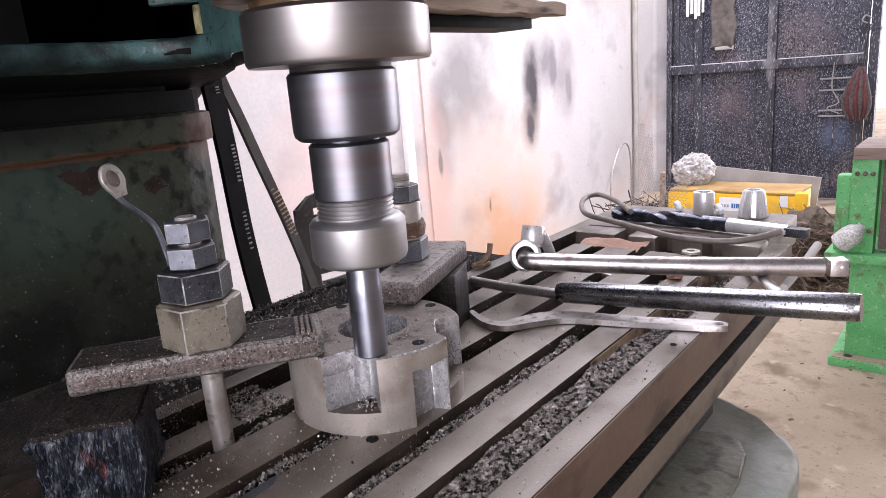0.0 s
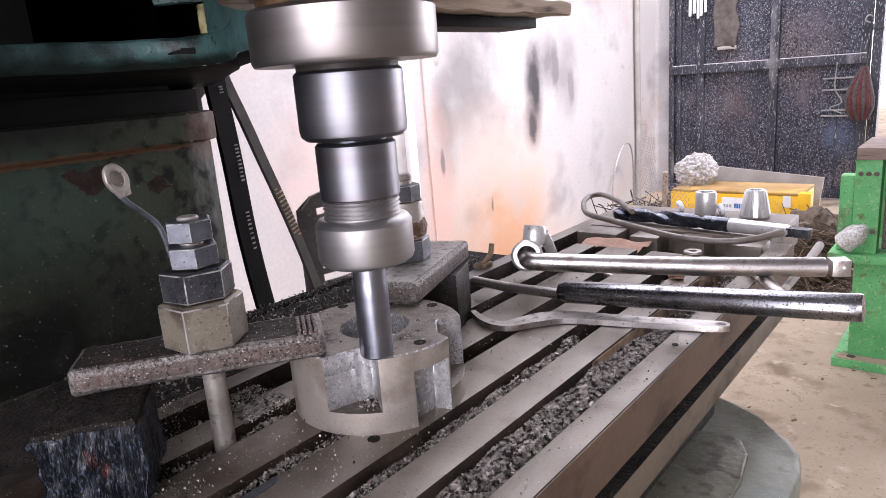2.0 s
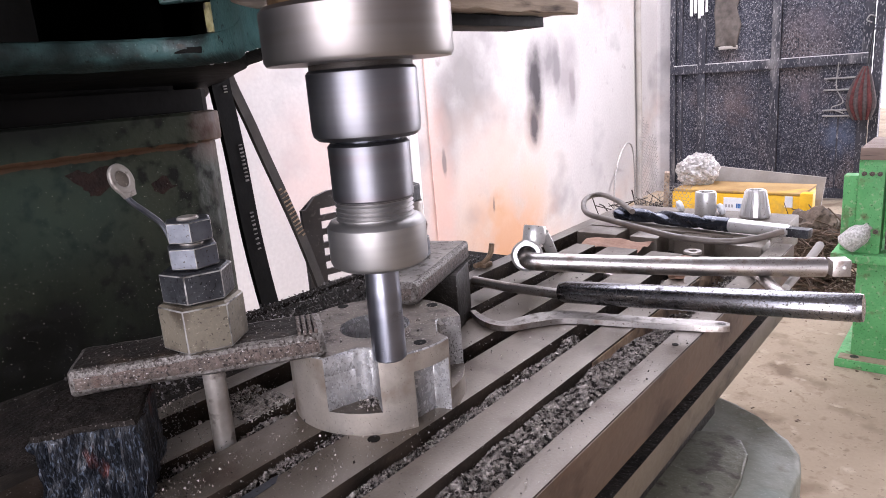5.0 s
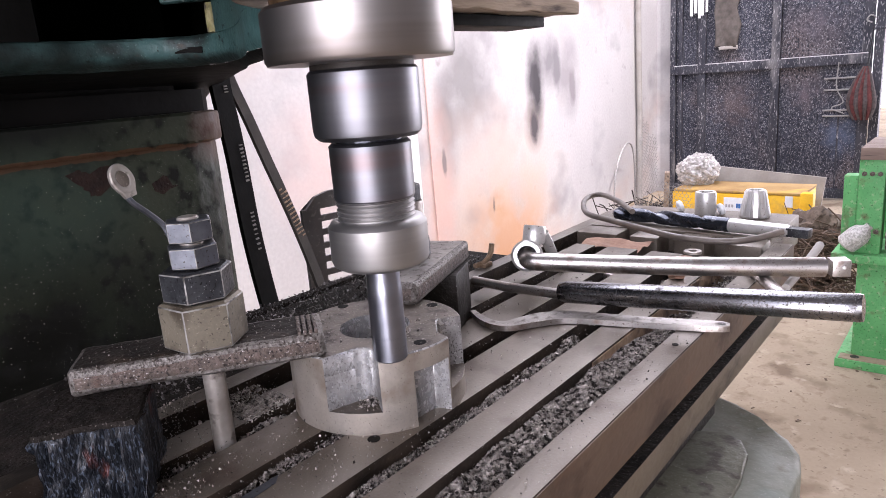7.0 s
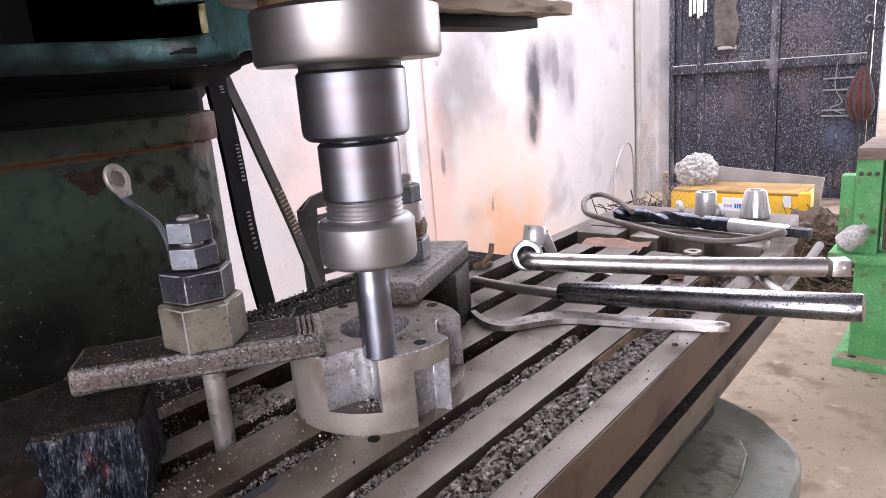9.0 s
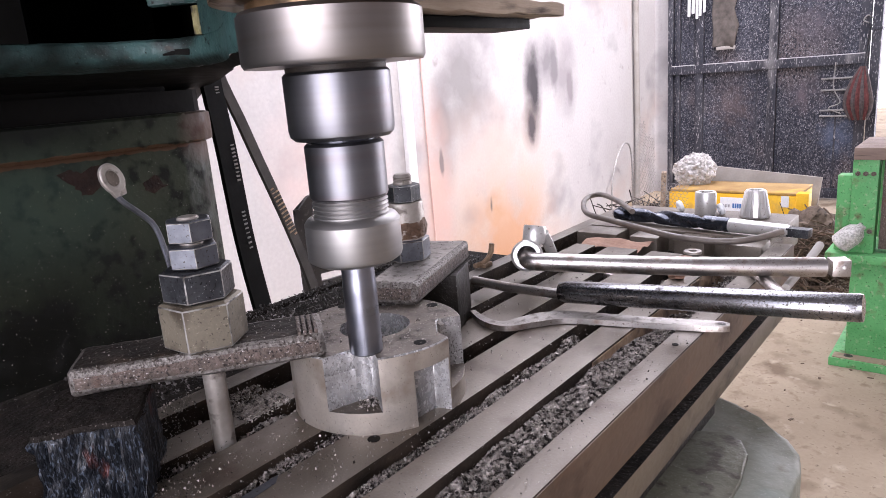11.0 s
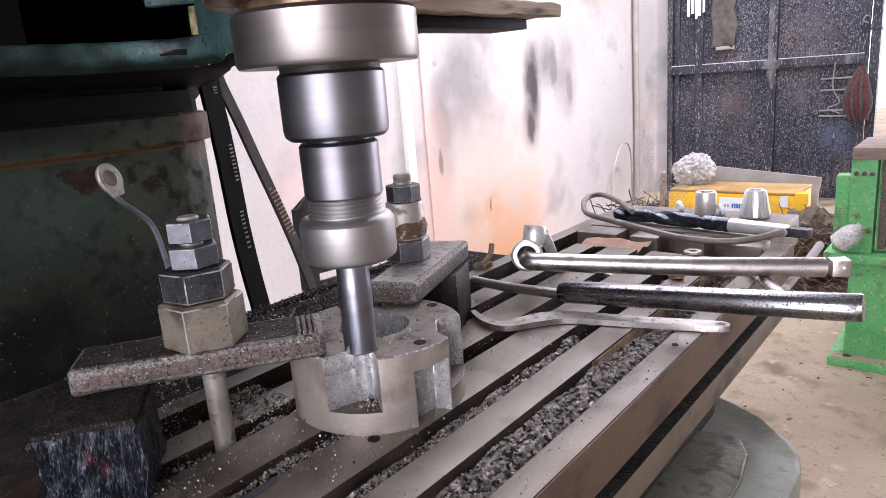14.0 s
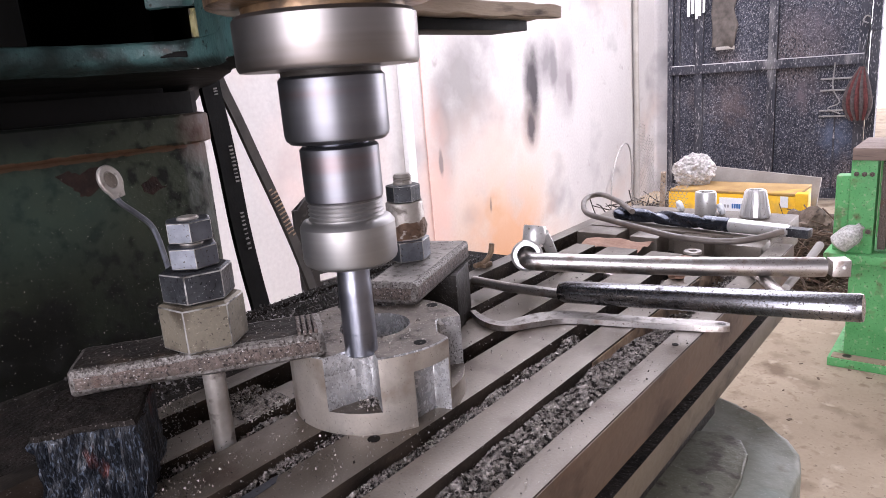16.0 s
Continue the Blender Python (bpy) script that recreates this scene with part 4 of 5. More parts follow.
part("ring", lathe([(0.0066, 0.003), (0.0066, 0.0055), (0.0092, 0.0055), (0.0102, 0.004), (0.0104, -0.008), (0.0094, -0.011), (0.0, -0.011)], 36), SATIN, ringhead)
# Solid disc, dark to give the shade down the bore.
part("bore", lathe([(0.0, 0.0031), (0.0066, 0.0031), (0.0066, 0.0026), (0.0, 0.0026)], 24), OILY_IRON, ringhead)
for k in range(10):
    part("tooth", box(0.0056, 0.0072, -0.0009, 0.0009, 0.0028, 0.0056, m=Matrix.Rotation(2 * math.pi * k / 10, 4, "Z")), SATIN, ringhead)
part("shank", tube(curve([(0.009, -0.003, -0.001), (0.022, -0.004, -0.013), (0.037, -0.005, -0.028), (0.052, -0.010, -0.0365)], 5), 0.0064, 14, flat=0.75, taper=lambda k: 1.0 - 0.25 * k), SATIN, ringhead)
part("handle", tube(curve([(0.050, -0.009, -0.0362), (0.075, -0.05, -0.0385), (0.10, -0.11, -0.0400)], 5), 0.0050, 14, flat=0.7), CHROME, ringhead)

drill = thing("twist_drill", "large black twist drill with a bright taper shank", "drill bit", at=Matrix.Translation((0.5035, 0.0800, T + 0.0098)) @ Matrix.Rotation(math.atan2(-0.2270, -0.0385), 4, "Z") @ Matrix.Rotation(radians(90), 4, "Y"), rides=True)


def twist(a, z):
    return 1.0 - 0.42 * max(0.0, math.cos(2 * (a - z * 52))) ** 0.7


part("fluted_body", lathe([(0.0, 0.0), (0.005, 0.0025)] + [(0.0084, 0.0065 + 0.0016 * k) for k in range(75)] + [(0.0, 0.127)], 60, wave=twist), DRILL_BLACK, drill)
part("neck", lathe([(0.0, 0.119), (0.0080, 0.121), (0.0080, 0.1495), (0.0, 0.1495)], 40), DRILL_BLACK, drill)
part("taper_shank", lathe([(0.0, 0.149), (0.0074, 0.149), (0.0078, 0.151), (0.0066, 0.212), (0.0, 0.212)], 40), SATIN, drill)
part("tang", box(-0.0045, 0.0045, -0.0062, 0.0062, 0.21, 0.2315, 0.001), BLACK_NUT, drill)
collet = thing("collet", "bright tapered spring collet standing on the table end", "collet", at=pose(0.570, -0.069, T), rides=True)


def slit(a, z):
    return 0.86 if (a * 12 / (2 * math.pi)) % 1.0 < 0.13 else 1.0


part("body", lathe([(0.011, 0.0008), (0.0160, 0.0008), (0.0172, 0.003), (0.0122, 0.0305), (0.0105, 0.033), (0.007, 0.033), (0.0065, 0.01), (0.011, 0.0008)], 96, wave=slit), SATIN, collet)
sleeve = thing("drill_sleeve", "short bright steel bushing on the table end", "bushing", at=pose(0.568, -0.012, T), rides=True)
part("body", lathe([(0.008, 0.0008), (0.0118, 0.0008), (0.0125, 0.002), (0.0125, 0.0265), (0.0118, 0.0285), (0.008, 0.0285), (0.008, 0.0008)], 40), SATIN, sleeve)
for x, y in ((0.57, -0.03), (0.575, 0.022)):
    ob = thing("ring_nut", "small pale ring on the table end", "ring", "small rings", pose(x, y, T + 0.0074, 70, 0, 40), rides=True)
    part("ring", lathe([(0.003, -0.003), (0.006, -0.003), (0.0072, -0.0015), (0.0072, 0.0015), (0.006, 0.003), (0.003, 0.003), (0.003, -0.003)], 28), LABEL_WHITE, ob)
for x, y, sx, sy, turn in ((0.30, -0.005, 0.022, 0.014, 20), (0.345, -0.062, 0.018, 0.012, -30), (0.30, -0.075, 0.013, 0.010, 50)):
    ob = thing("brick_chip", "small reddish brick fragment under the wrench", "brick fragment", "brick fragments", pose(x, y, T, 0, 0, turn), rides=True)
    own = box(-sx / 2, sx / 2, -sy / 2, sy / 2, 0.0, 0.007, 0.002)
    part("fragment", rough_up(own, 0.002, 120, x * 90), ORANGE, ob)
washer = thing("washer", "small dull steel washer on the table", "washer", at=pose(0.3845, -0.0598, T), rides=True)
part("ring", lathe([(0.004, 0.0004), (0.0085, 0.0004), (0.009, 0.0012), (0.0085, 0.0032), (0.004, 0.0032), (0.004, 0.0004)], 28), STUD, washer)
hook = thing("rusty_hook", "small rusty bent hook on the back rail", "hook", at=pose(0.262, 0.106, T), rides=True)
part("shank", tube(curve([(-0.012, 0.004, 0.003), (0.0, 0.0, 0.005), (0.008, -0.002, 0.012), (0.010, -0.003, 0.022)], 4), 0.0028, 8), RUSTY, hook)
part("plate", box(-0.006, 0.008, -0.004, 0.003, 0.0, 0.004, 0.0006), RUSTY, hook)
cable = thing("cable", "grey-brown rubber cable looped over the table end", "cable", at=pose(0, 0, T), rides=True)
part("cord", tube(curve([(0.468, 0.039, 0.020), (0.5175, 0.079, 0.021), (0.5595, 0.122, 0.020), (0.546, 0.134, 0.019), (0.508, 0.1225, 0.018), (0.4605, 0.093, 0.016), (0.4425, 0.055, 0.014), (0.4175, -0.002, 0.012), (0.4065, -0.037, 0.010), (0.4115, -0.081, 0.008), (0.4285, -0.108, 0.010), (0.448, -0.1265, 0.014)], 8), 0.0033, 12), CABLE, cable)
rag = thing("rag", "orange-brown oily rag scrap in the table trough", "rag", at=pose(0.402, 0.03, T - 0.012), rides=True)
own = bmesh.new()
bmesh.ops.create_grid(own, x_segments=20, y_segments=20, size=0.5)
for v in own.verts:
    v.co = Vector((v.co.x * 0.045, v.co.y * 0.07, 0.009 + 0.004 * noise.noise(v.co * 3.0) + 0.004 * math.exp(-5 * v.co.xy.length_squared)))
part("cloth", own, ORANGE, rag)

# ---- beside the machine ----
plank = thing("plank", "weathered wooden plank tray on the milling head", "plank", at=pose(0, 0, T))
own = box(0.17, 0.446, 0.113, 0.33, 0.2455, 0.2585, 0.0015)
bmesh.ops.subdivide_edges(own, edges=[e for e in own.edges if e.calc_length() > 0.05], cuts=22, use_grid_fill=True)
for v in own.verts:
    v.co.x += 0.006 * noise.noise(Vector((v.co.y * 60, v.co.z * 90, 2))) * (v.co.x > 0.4)
part("board", rough_up(own, 0.0025, 40), WOOD, plank)
part("angle_iron", box(0.17, 0.417, 0.140, 0.19, 0.2335, 0.2445, 0.001), DARK_CAST, plank)

lever = thing("lever", "bent steel rod with a flat round end", "lever", at=pose(0, 0, T))
part("rod", tube(curve([(0.0150, 0.340, 0.1144), (0.0178, 0.336, 0.1019), (0.0288, 0.332, 0.0892), (0.0386, 0.328, 0.0769), (0.0415, 0.324, 0.0653), (0.0425, 0.320, 0.0494), (0.0431, 0.316, 0.0283), (0.0421, 0.312, 0.0038), (0.0500, 0.345, 0.0030), (0.0760, 0.380, 0.0040), (0.1050, 0.416, 0.0040)], 6), 0.0026, 10), BRIGHT_NUT, lever)
eye_plate = Matrix.Translation((0.0153, 0.3400, 0.1211)) @ Matrix.Rotation(radians(-12), 4, "Y") @ Matrix.Rotation(radians(75), 4, "X")
paddle = part("paddle", lathe([(0.0, -0.0035), (0.0115, -0.0035), (0.0130, -0.002), (0.0130, 0.002), (0.0115, 0.0035), (0.0078, 0.0035), (0.0070, 0.0022), (0.0, 0.0018)], 36, m=eye_plate @ Matrix.Diagonal((0.80, 1.12, 1, 1))), STUD, lever)
part("neck", prism([(-0.0052, -0.017), (0.0052, -0.017), (0.0072, -0.009), (-0.0072, -0.009)], -0.003, 0.003, 0.0008, m=eye_plate), STUD, lever)
part("paddle_face", lathe([(0.0, 0.0019), (0.0066, 0.0023), (0.0058, 0.0029), (0.0, 0.0031)], 24, m=eye_plate @ Matrix.Diagonal((0.80, 1.12, 1, 1))), DIRTY_TOP, paddle)


def belt(label, mat, ink, points, width, thick, prints):
    """A flat belt that hangs along points, with rows of faded print on the side that faces the table."""
    ob = thing("drive_belt", label, "drive belt", "hanging belts")
    line = curve(points, 10)
    own = bmesh.new()
    rows = []
    for p in line:
        rows.append([own.verts.new(p + Vector(d)) for d in ((-width, 0.003, 0), (-width * 0.96, -thick, 0), (width * 0.96, -thick * 0.4, 0), (width, 0.004, 0))])
    for a, b in zip(rows, rows[1:]):
        for i in range(4):
            own.faces.new((a[i], a[(i + 1) % 4], b[(i + 1) % 4], b[i]))
    own.faces.new(rows[0])
    own.faces.new(rows[-1][::-1])
    part("strap", own, mat, ob)
    for k0, k1, off in prints:
        k = k0
        while k < k1:
            i = int(k * (len(line) - 1))
            p = line[i].lerp(line[min(i + 1, len(line) - 1)], k * (len(line) - 1) - i)
            d = (line[min(i + 1, len(line) - 1)] - line[i]).normalized()
            w = (0.0022, 0.003, 0.0036)[int(k * 977) % 3]
            own = box(-0.0026, 0.0026, -0.0004, 0.0004, -w / 3, w / 3, m=Matrix.Translation(p + Vector((off, -thick * (0.7 - 0.3 * off / width) - 0.0014, 0))) @ Matrix.Rotation(math.atan2(d.x, d.z) + math.pi, 4, "Y"))
            part("print_bar", own, ink, ob)
            k += 0.0145
    return ob


belt("black rubber drive belt with faded print hanging down", RUBBER, PRINT, [(0.2259, 0.485, T + 0.2135), (0.2268, 0.485, T + 0.1919), (0.2313, 0.485, T + 0.1483), (0.2347, 0.485, T + 0.1062), (0.2372, 0.485, T + 0.0615), (0.2399, 0.485, T + 0.0163), (0.2460, 0.485, T - 0.0430), (0.2539, 0.485, T - 0.1012), (0.2621, 0.485, T - 0.1621)], 0.0145, 0.004, ((0.1, 0.14, 0.004), (0.32, 0.46, 0.007), (0.57, 0.69, 0.004)))
belt("brown rubber drive belt with ochre print hanging down", BELT_BROWN, GOLD_PRINT, [(0.2444, 0.495, T + 0.2168), (0.2514, 0.495, T + 0.1958), (0.2687, 0.495, T + 0.1520), (0.2857, 0.495, T + 0.1043), (0.3046, 0.495, T + 0.0531), (0.3229, 0.495, T + 0.0015), (0.3389, 0.495, T - 0.0480), (0.3536, 0.495, T - 0.0993), (0.3766, 0.495, T - 0.1880)], 0.0082, 0.003, ((0.49, 0.66, -0.0035), (0.5, 0.66, 0.0035)))
bracket = thing("belt_bracket", "small grey steel bracket under the head", "bracket", at=pose(0.224, 0.492, T + 0.19))
part("pin", lathe([(0.0, -0.012), (0.007, -0.012), (0.007, 0.006), (0.0, 0.006)], 20), STRAP_IRON, bracket)

panel = thing("slotted_panel", "dark grey plastic chair back with a row of slots", "chair", at=pose(0.0, 0.62, T))


def curved(x0, x1, z0, z1, bm=None):
    own = bmesh.new()
    n = 8
    cols = []
    for i in range(n + 1):
        x = x0 + (x1 - x0) * i / n
        bow = 0.05 * ((x - 0.53) / 0.13) ** 2
        cols.append([own.verts.new((x, bow + dy, z)) for dy in (0.0, 0.006) for z in (z0(x) if callable(z0) else z0, z1(x) if callable(z1) else z1)])
    for a, b in zip(cols, cols[1:]):
        for i, j in ((0, 1), (1, 3), (3, 2), (2, 0)):
            own.faces.new((a[i], a[j], b[j], b[i]))
    own.faces.new((cols[0][0], cols[0][1], cols[0][3], cols[0][2]))
    own.faces.new((cols[-1][0], cols[-1][2], cols[-1][3], cols[-1][1]))
    return merged(bm, own)


def crest(x):
    return 0.016 - 0.9 * max(0.0, 0.485 - x) ** 1.5 * 6


part("crest", curved(0.45, 0.64, -0.012, crest), GREY_PLASTIC, panel)
for k in range(6):
    z = -0.018 - 0.024 * k
    part("slat", curved(0.478, 0.605, z - 0.0165, z - 0.006), GREY_PLASTIC, panel)
for x0, x1 in ((0.45, 0.480), (0.603, 0.64)):
    part("side", curved(x0, x1, -0.16, -0.011), GREY_PLASTIC, panel)
part("shell", curved(0.45, 0.64, -0.45, -0.158), GREY_PLASTIC, panel)
for x in (0.47, 0.62):
    for y in (0.0, 0.35):
        part("leg", tube([(x, 0.02 + y, -0.44), (x, y - 0.02, -T)], 0.018, 10), GREY_PLASTIC, panel)
part("seat", box(0.45, 0.64, 0.0, 0.38, -0.46, -0.44, 0.006), GREY_PLASTIC, panel)

# ---- far end of the room ----
gate = thing("steel_gate", "dark steel sheet gate leaf speckled with whitewash", "gate")
GX = XE - 0.03
for y0, y1 in ((1.57, 1.80), (1.04, 1.57), (0.47, 1.04)):
    for z0, z1 in ((0.05, 0.98), (0.98, 2.5)):
        part("sheet", box(GX, GX + 0.01, y0 + 0.01, y1 - 0.01, z0 + 0.01, z1 - 0.01), GATE_SHEET, gate)
for y, w in ((1.795, 0.02), (1.735, 0.014), (1.57, 0.03), (1.04, 0.03), (0.47, 0.03)):
    part("upright", box(GX - 0.035, GX + 0.015, y - w, y + w, 0.03, 2.5, 0.003), GATE_BAR, gate)
for z in (0.05, 0.985, 1.9, 2.48):
    part("rail", box(GX - 0.04, GX + 0.013, 0.445, 1.812, z - 0.035, z + 0.03, 0.003), GATE_BAR, gate)
for y, z0, z1 in ((1.62, 0.98, 2.4), (1.15, 0.2, 0.93), (0.62, 0.05, 0.9)):
    part("seam", box(GX - 0.004, GX, y - 0.006, y + 0.006, z0, z1), GATE_BAR, gate)
for z in (0.86, 0.78, 0.64, 0.60):
    part("latch_bar", box(GX - 0.02, GX - 0.008, 0.5, 0.72, z - 0.006, z + 0.006, 0.002), WIRE, gate)
for y0, y1 in ((0.46, 1.0), (1.08, 1.54), (1.6, 1.78)):
    part("dust_line", box(GX - 0.038, GX - 0.006, y0, y1, 1.0152, 1.021, 0.002), PALE_DUST, gate, "whitish settled dust")
post = thing("gate_post", "dark steel gate post at the opening", "post")
part("post", box(GX - 0.03, GX + 0.05, 0.375, 0.432, 0.0, 2.5, 0.004), GATE_BAR, post)
part("cap", box(GX - 0.035, GX + 0.055, 0.37, 0.437, 1.16, 1.18, 0.003), GATE_BAR, post)
part("hook", tube(curve([(GX - 0.03, 0.43, 1.24), (GX - 0.05, 0.46, 1.26), (GX - 0.05, 0.48, 1.23), (GX - 0.05, 0.45, 1.21)], 6), 0.005, 8), WIRE, post)
bag = thing("striped_bag", "red and grey striped cloth bag hanging on the gate", "bag", at=pose(GX - 0.08, 0.475, 0))
for k in range(7):
    y = 0.012 * (k - 3)
    own = tube(curve([(-0.01, 0.004 * (k - 3) - 0.015, 0.93), (0.0 - 0.03 * math.cos((k - 3) * 0.4), 1.5 * y, 0.80), (-0.045 * math.cos((k - 3) * 0.4), 2.1 * y, 0.68), (-0.02, 1.3 * y - 0.01, 0.575)], 6), 0.0145, 10, taper=lambda q: 0.45 + 0.75 * math.sin(math.pi * min(1, q * 0.9 + 0.08)))
    part("stripe", own, RED_CLOTH if k % 2 else PALE_CLOTH, bag)
part("strap", tube(curve([(0.0, -0.045, 1.20), (0.01, -0.03, 1.05), (0.0, -0.02, 0.92)], 6), 0.006, 8), BLACK_NUT, bag)
part("cord", tube(curve([(0.0, 0.15, 0.97), (0.0, 0.155, 0.80), (0.0, 0.11, 0.70), (0.0, 0.18, 0.66), (0.0, 0.1, 0.62)], 6), 0.004, 8), WIRE, bag)
jacket = thing("leather_apron", "old brown apron hung on the gate", "apron", at=pose(GX - 0.045, 1.385, 0))
own = box(-0.01, 0.01, -0.09, 0.09, 1.13, 1.75, 0.008)
bmesh.ops.subdivide_edges(own, edges=own.edges[:], cuts=8, use_grid_fill=True)
part("cloth", rough_up(own, 0.03, 9), BROWN_RUBBER, jacket)
part("hem", box(-0.016, 0.005, -0.085, 0.05, 1.115, 1.14, 0.004), GREY_BOARD, jacket)
rags = thing("white_rag", "white rag strips hung on the gate", "rag", at=pose(GX - 0.05, 1.58, 0))
for k in range(5):
    part("strip", rough_up(box(-0.01, 0.0, -0.06 + 0.028 * k, -0.04 + 0.028 * k, 1.40 - 0.02 * (k % 3), 1.8, 0.003), 0.006, 20, k), LABEL_WHITE, rags)

# ---- north wall fittings ----
pipe_up = thing("conduit", "grey vertical conduit pipe on the white wall", "conduit")
part("tube", tube(curve([(4.87, YN - 0.03, 0.0), (4.88, YN - 0.03, 0.6), (4.865, YN - 0.03, 1.3), (4.87, YN - 0.03, 2.9)], 8), 0.022, 12), GREY_BOARD, pipe_up)
trunk = thing("conduit", "white vertical cable trunking on the wall", "conduit")
part("tube", box(2.18, 2.235, YN - 0.03, YN - 0.001, 0.0, 2.95, 0.003), LABEL_WHITE, trunk)
lead = thing("wall_cable", "thin red-brown cable running down the wall", "cable")
part("cord", tube(curve([(2.33, YN - 0.006, 2.9), (2.345, YN - 0.006, 1.4), (2.35, YN - 0.006, 0.8), (2.36, YN - 0.006, 0.1)], 8), 0.004, 8), PINK_LEAD, lead)
mesh = thing("wire_netting", "bent sheet of hexagonal wire netting by the wall", "wire netting", at=pose(3.28, 0.93, 0, 0, 0, 53))


def netting(nx, nz, cell, keep):
    own = bmesh.new()
    made = {}

    def at(x, z):
        k = (round(x, 4), round(z, 4))
        if k not in made:
            made[k] = own.verts.new((x, 0.05 * math.sin(x * 6.0) + 0.04 * math.sin(z * 5), z))
        return made[k]
    w, h = cell, cell * 0.62
    for j in range(nz):
        for i in range(nx):
            x, z = (i + 0.5 * (j % 2)) * w, j * h
            if not keep(x, z):
                continue
            c = at(x, z)
            for q in ((x - w / 2, z + h * 0.45), (x + w / 2, z + h * 0.45)):
                d = at(*q)
                if own.edges.get((c, d)) is None:
                    own.edges.new((c, d))
            e = at(x, z - h * 0.55)
            if own.edges.get((c, e)) is None:
                own.edges.new((c, e))
    return own


own = netting(36, 54, 0.026, lambda x, z: x < 0.63 and z < (0.42 if x < 0.22 else 0.42 + 2.5 * (x - 0.22) if x < 0.3 else 0.62 + 0.42 * (x - 0.3)) + 0.015 * math.sin(x * 40))
own.verts.ensure_lookup_table()
segs = [(e.verts[0].co.copy(), e.verts[1].co.copy()) for e in own.edges]
own.free()
vs, fs = [], []
for a, b in segs:
    d = (b - a).normalized()
    u = d.cross(Vector((0, 1, 0))).normalized() * 0.0012
    v = Vector((0, 0.0012, 0))
    k = len(vs)
    vs += [a + u, a + v, a - u, a - v, b + u, b + v, b - u, b - v]
    fs += [(k + i, k + (i + 1) % 4, k + 4 + (i + 1) % 4, k + 4 + i) for i in range(4)]
me = bpy.data.meshes.new("wire")
me.from_pydata([tuple(v) for v in vs], [], fs)
me.materials.append(WIRE)
new("wire", me).parent = mesh
hoop = thing("wire_hoop", "loop of bent wire against the wall", "wire", at=pose(0, 0, 0))
part("loop", tube(curve([(4.25, 1.85, 0.0), (4.27, 1.85, 0.25), (4.36, 1.85, 0.42), (4.5, 1.85, 0.5), (4.6, 1.85, 0.4), (4.63, 1.85, 0.0)], 8), 0.006, 8), WIRE, hoop)

# ---- clutter on the floor by the gate ----
crate = thing("yellow_box", "yellow card box with a white label on the floor", "box", at=pose(3.6, 0.76, 0, 0, 0, 0))
part("carton", box(-0.15, 0.15, -0.30, 0.365, 0.0, 0.352, 0.006), YELLOW, crate)
part("flap", rough_up(box(-0.148, 0.16, -0.30, 0.36, 0.353, 0.366, 0.003), 0.004, 9), CARD, crate, "dusty brown card top")
part("corner_tab", box(-0.165, -0.10, -0.345, -0.285, 0.2, 0.372, 0.008), YELLOW, crate)
label = part("label", box(-0.154, -0.1502, -0.11, 0.085, 0.24, 0.333), LABEL_WHITE, crate)
part("small_label", box(-0.154, -0.1502, -0.252, -0.215, 0.295, 0.352), LABEL_WHITE, crate)
for k in range(9):
    part("word_bar", box(-0.1565, -0.1542, 0.012 - 0.0115 * k, 0.0205 - 0.0115 * k, 0.277, 0.302), BLUE_INK, label)
for k in range(3):
    part("word_bar", box(-0.1565, -0.1542, 0.035 + 0.015 * k, 0.045 + 0.015 * k, 0.28, 0.296), GREY_INK, label)
lid = thing("grey_board", "dusty grey board leaning behind the box", "board", at=pose(3.8, 0.70, 0, 5.8, 6, 4))
part("board", box(-0.012, 0.012, -0.23, 0.36, 0.025, 0.415, 0.004), GREY_BOARD, lid)
heap = thing("plastic_bag", "crumpled white plastic netting bag on the box", "bag", at=pose(3.66, 1.055, 0.368))
own = bmesh.new()
bmesh.ops.create_icosphere(own, subdivisions=5, radius=0.102)
for v in own.verts:
    n = v.co.normalized()
    v.co = Vector((v.co.x, v.co.y * 1.05, max(-0.068, v.co.z * 0.9))) + n * (0.018 * noise.noise(n * 3.2) + 0.02 * abs(noise.noise(n * 6)) + 0.004 * noise.noise(n * 17))
    v.co.z += 0.069
part("film", own, CLEAR_FILM, heap)
sack = thing("brown_sack", "dark crumpled brown sack between box and wall", "sack", at=pose(3.75, 1.17, 0))
own = bmesh.new()
bmesh.ops.create_icosphere(own, subdivisions=4, radius=0.17)
for v in own.verts:
    n = v.co.normalized()
    v.co += n * (0.06 * noise.noise(n * 3) + 0.03 * noise.noise(n * 9))
    v.co = Vector((v.co.x * 0.6, v.co.y * 0.6, max(0.0, v.co.z * 0.95 + 0.16)))
part("sackcloth", own, BROWN_RUBBER, sack)
stick = thing("wood_stake", "pointed wooden stake standing in the clutter", "stake", at=pose(3.5, 1.19, 0, 2, -5, 20))
part("stake", box(-0.02, 0.02, -0.014, 0.014, 0.0, 0.46, 0.004), WOOD, stick)


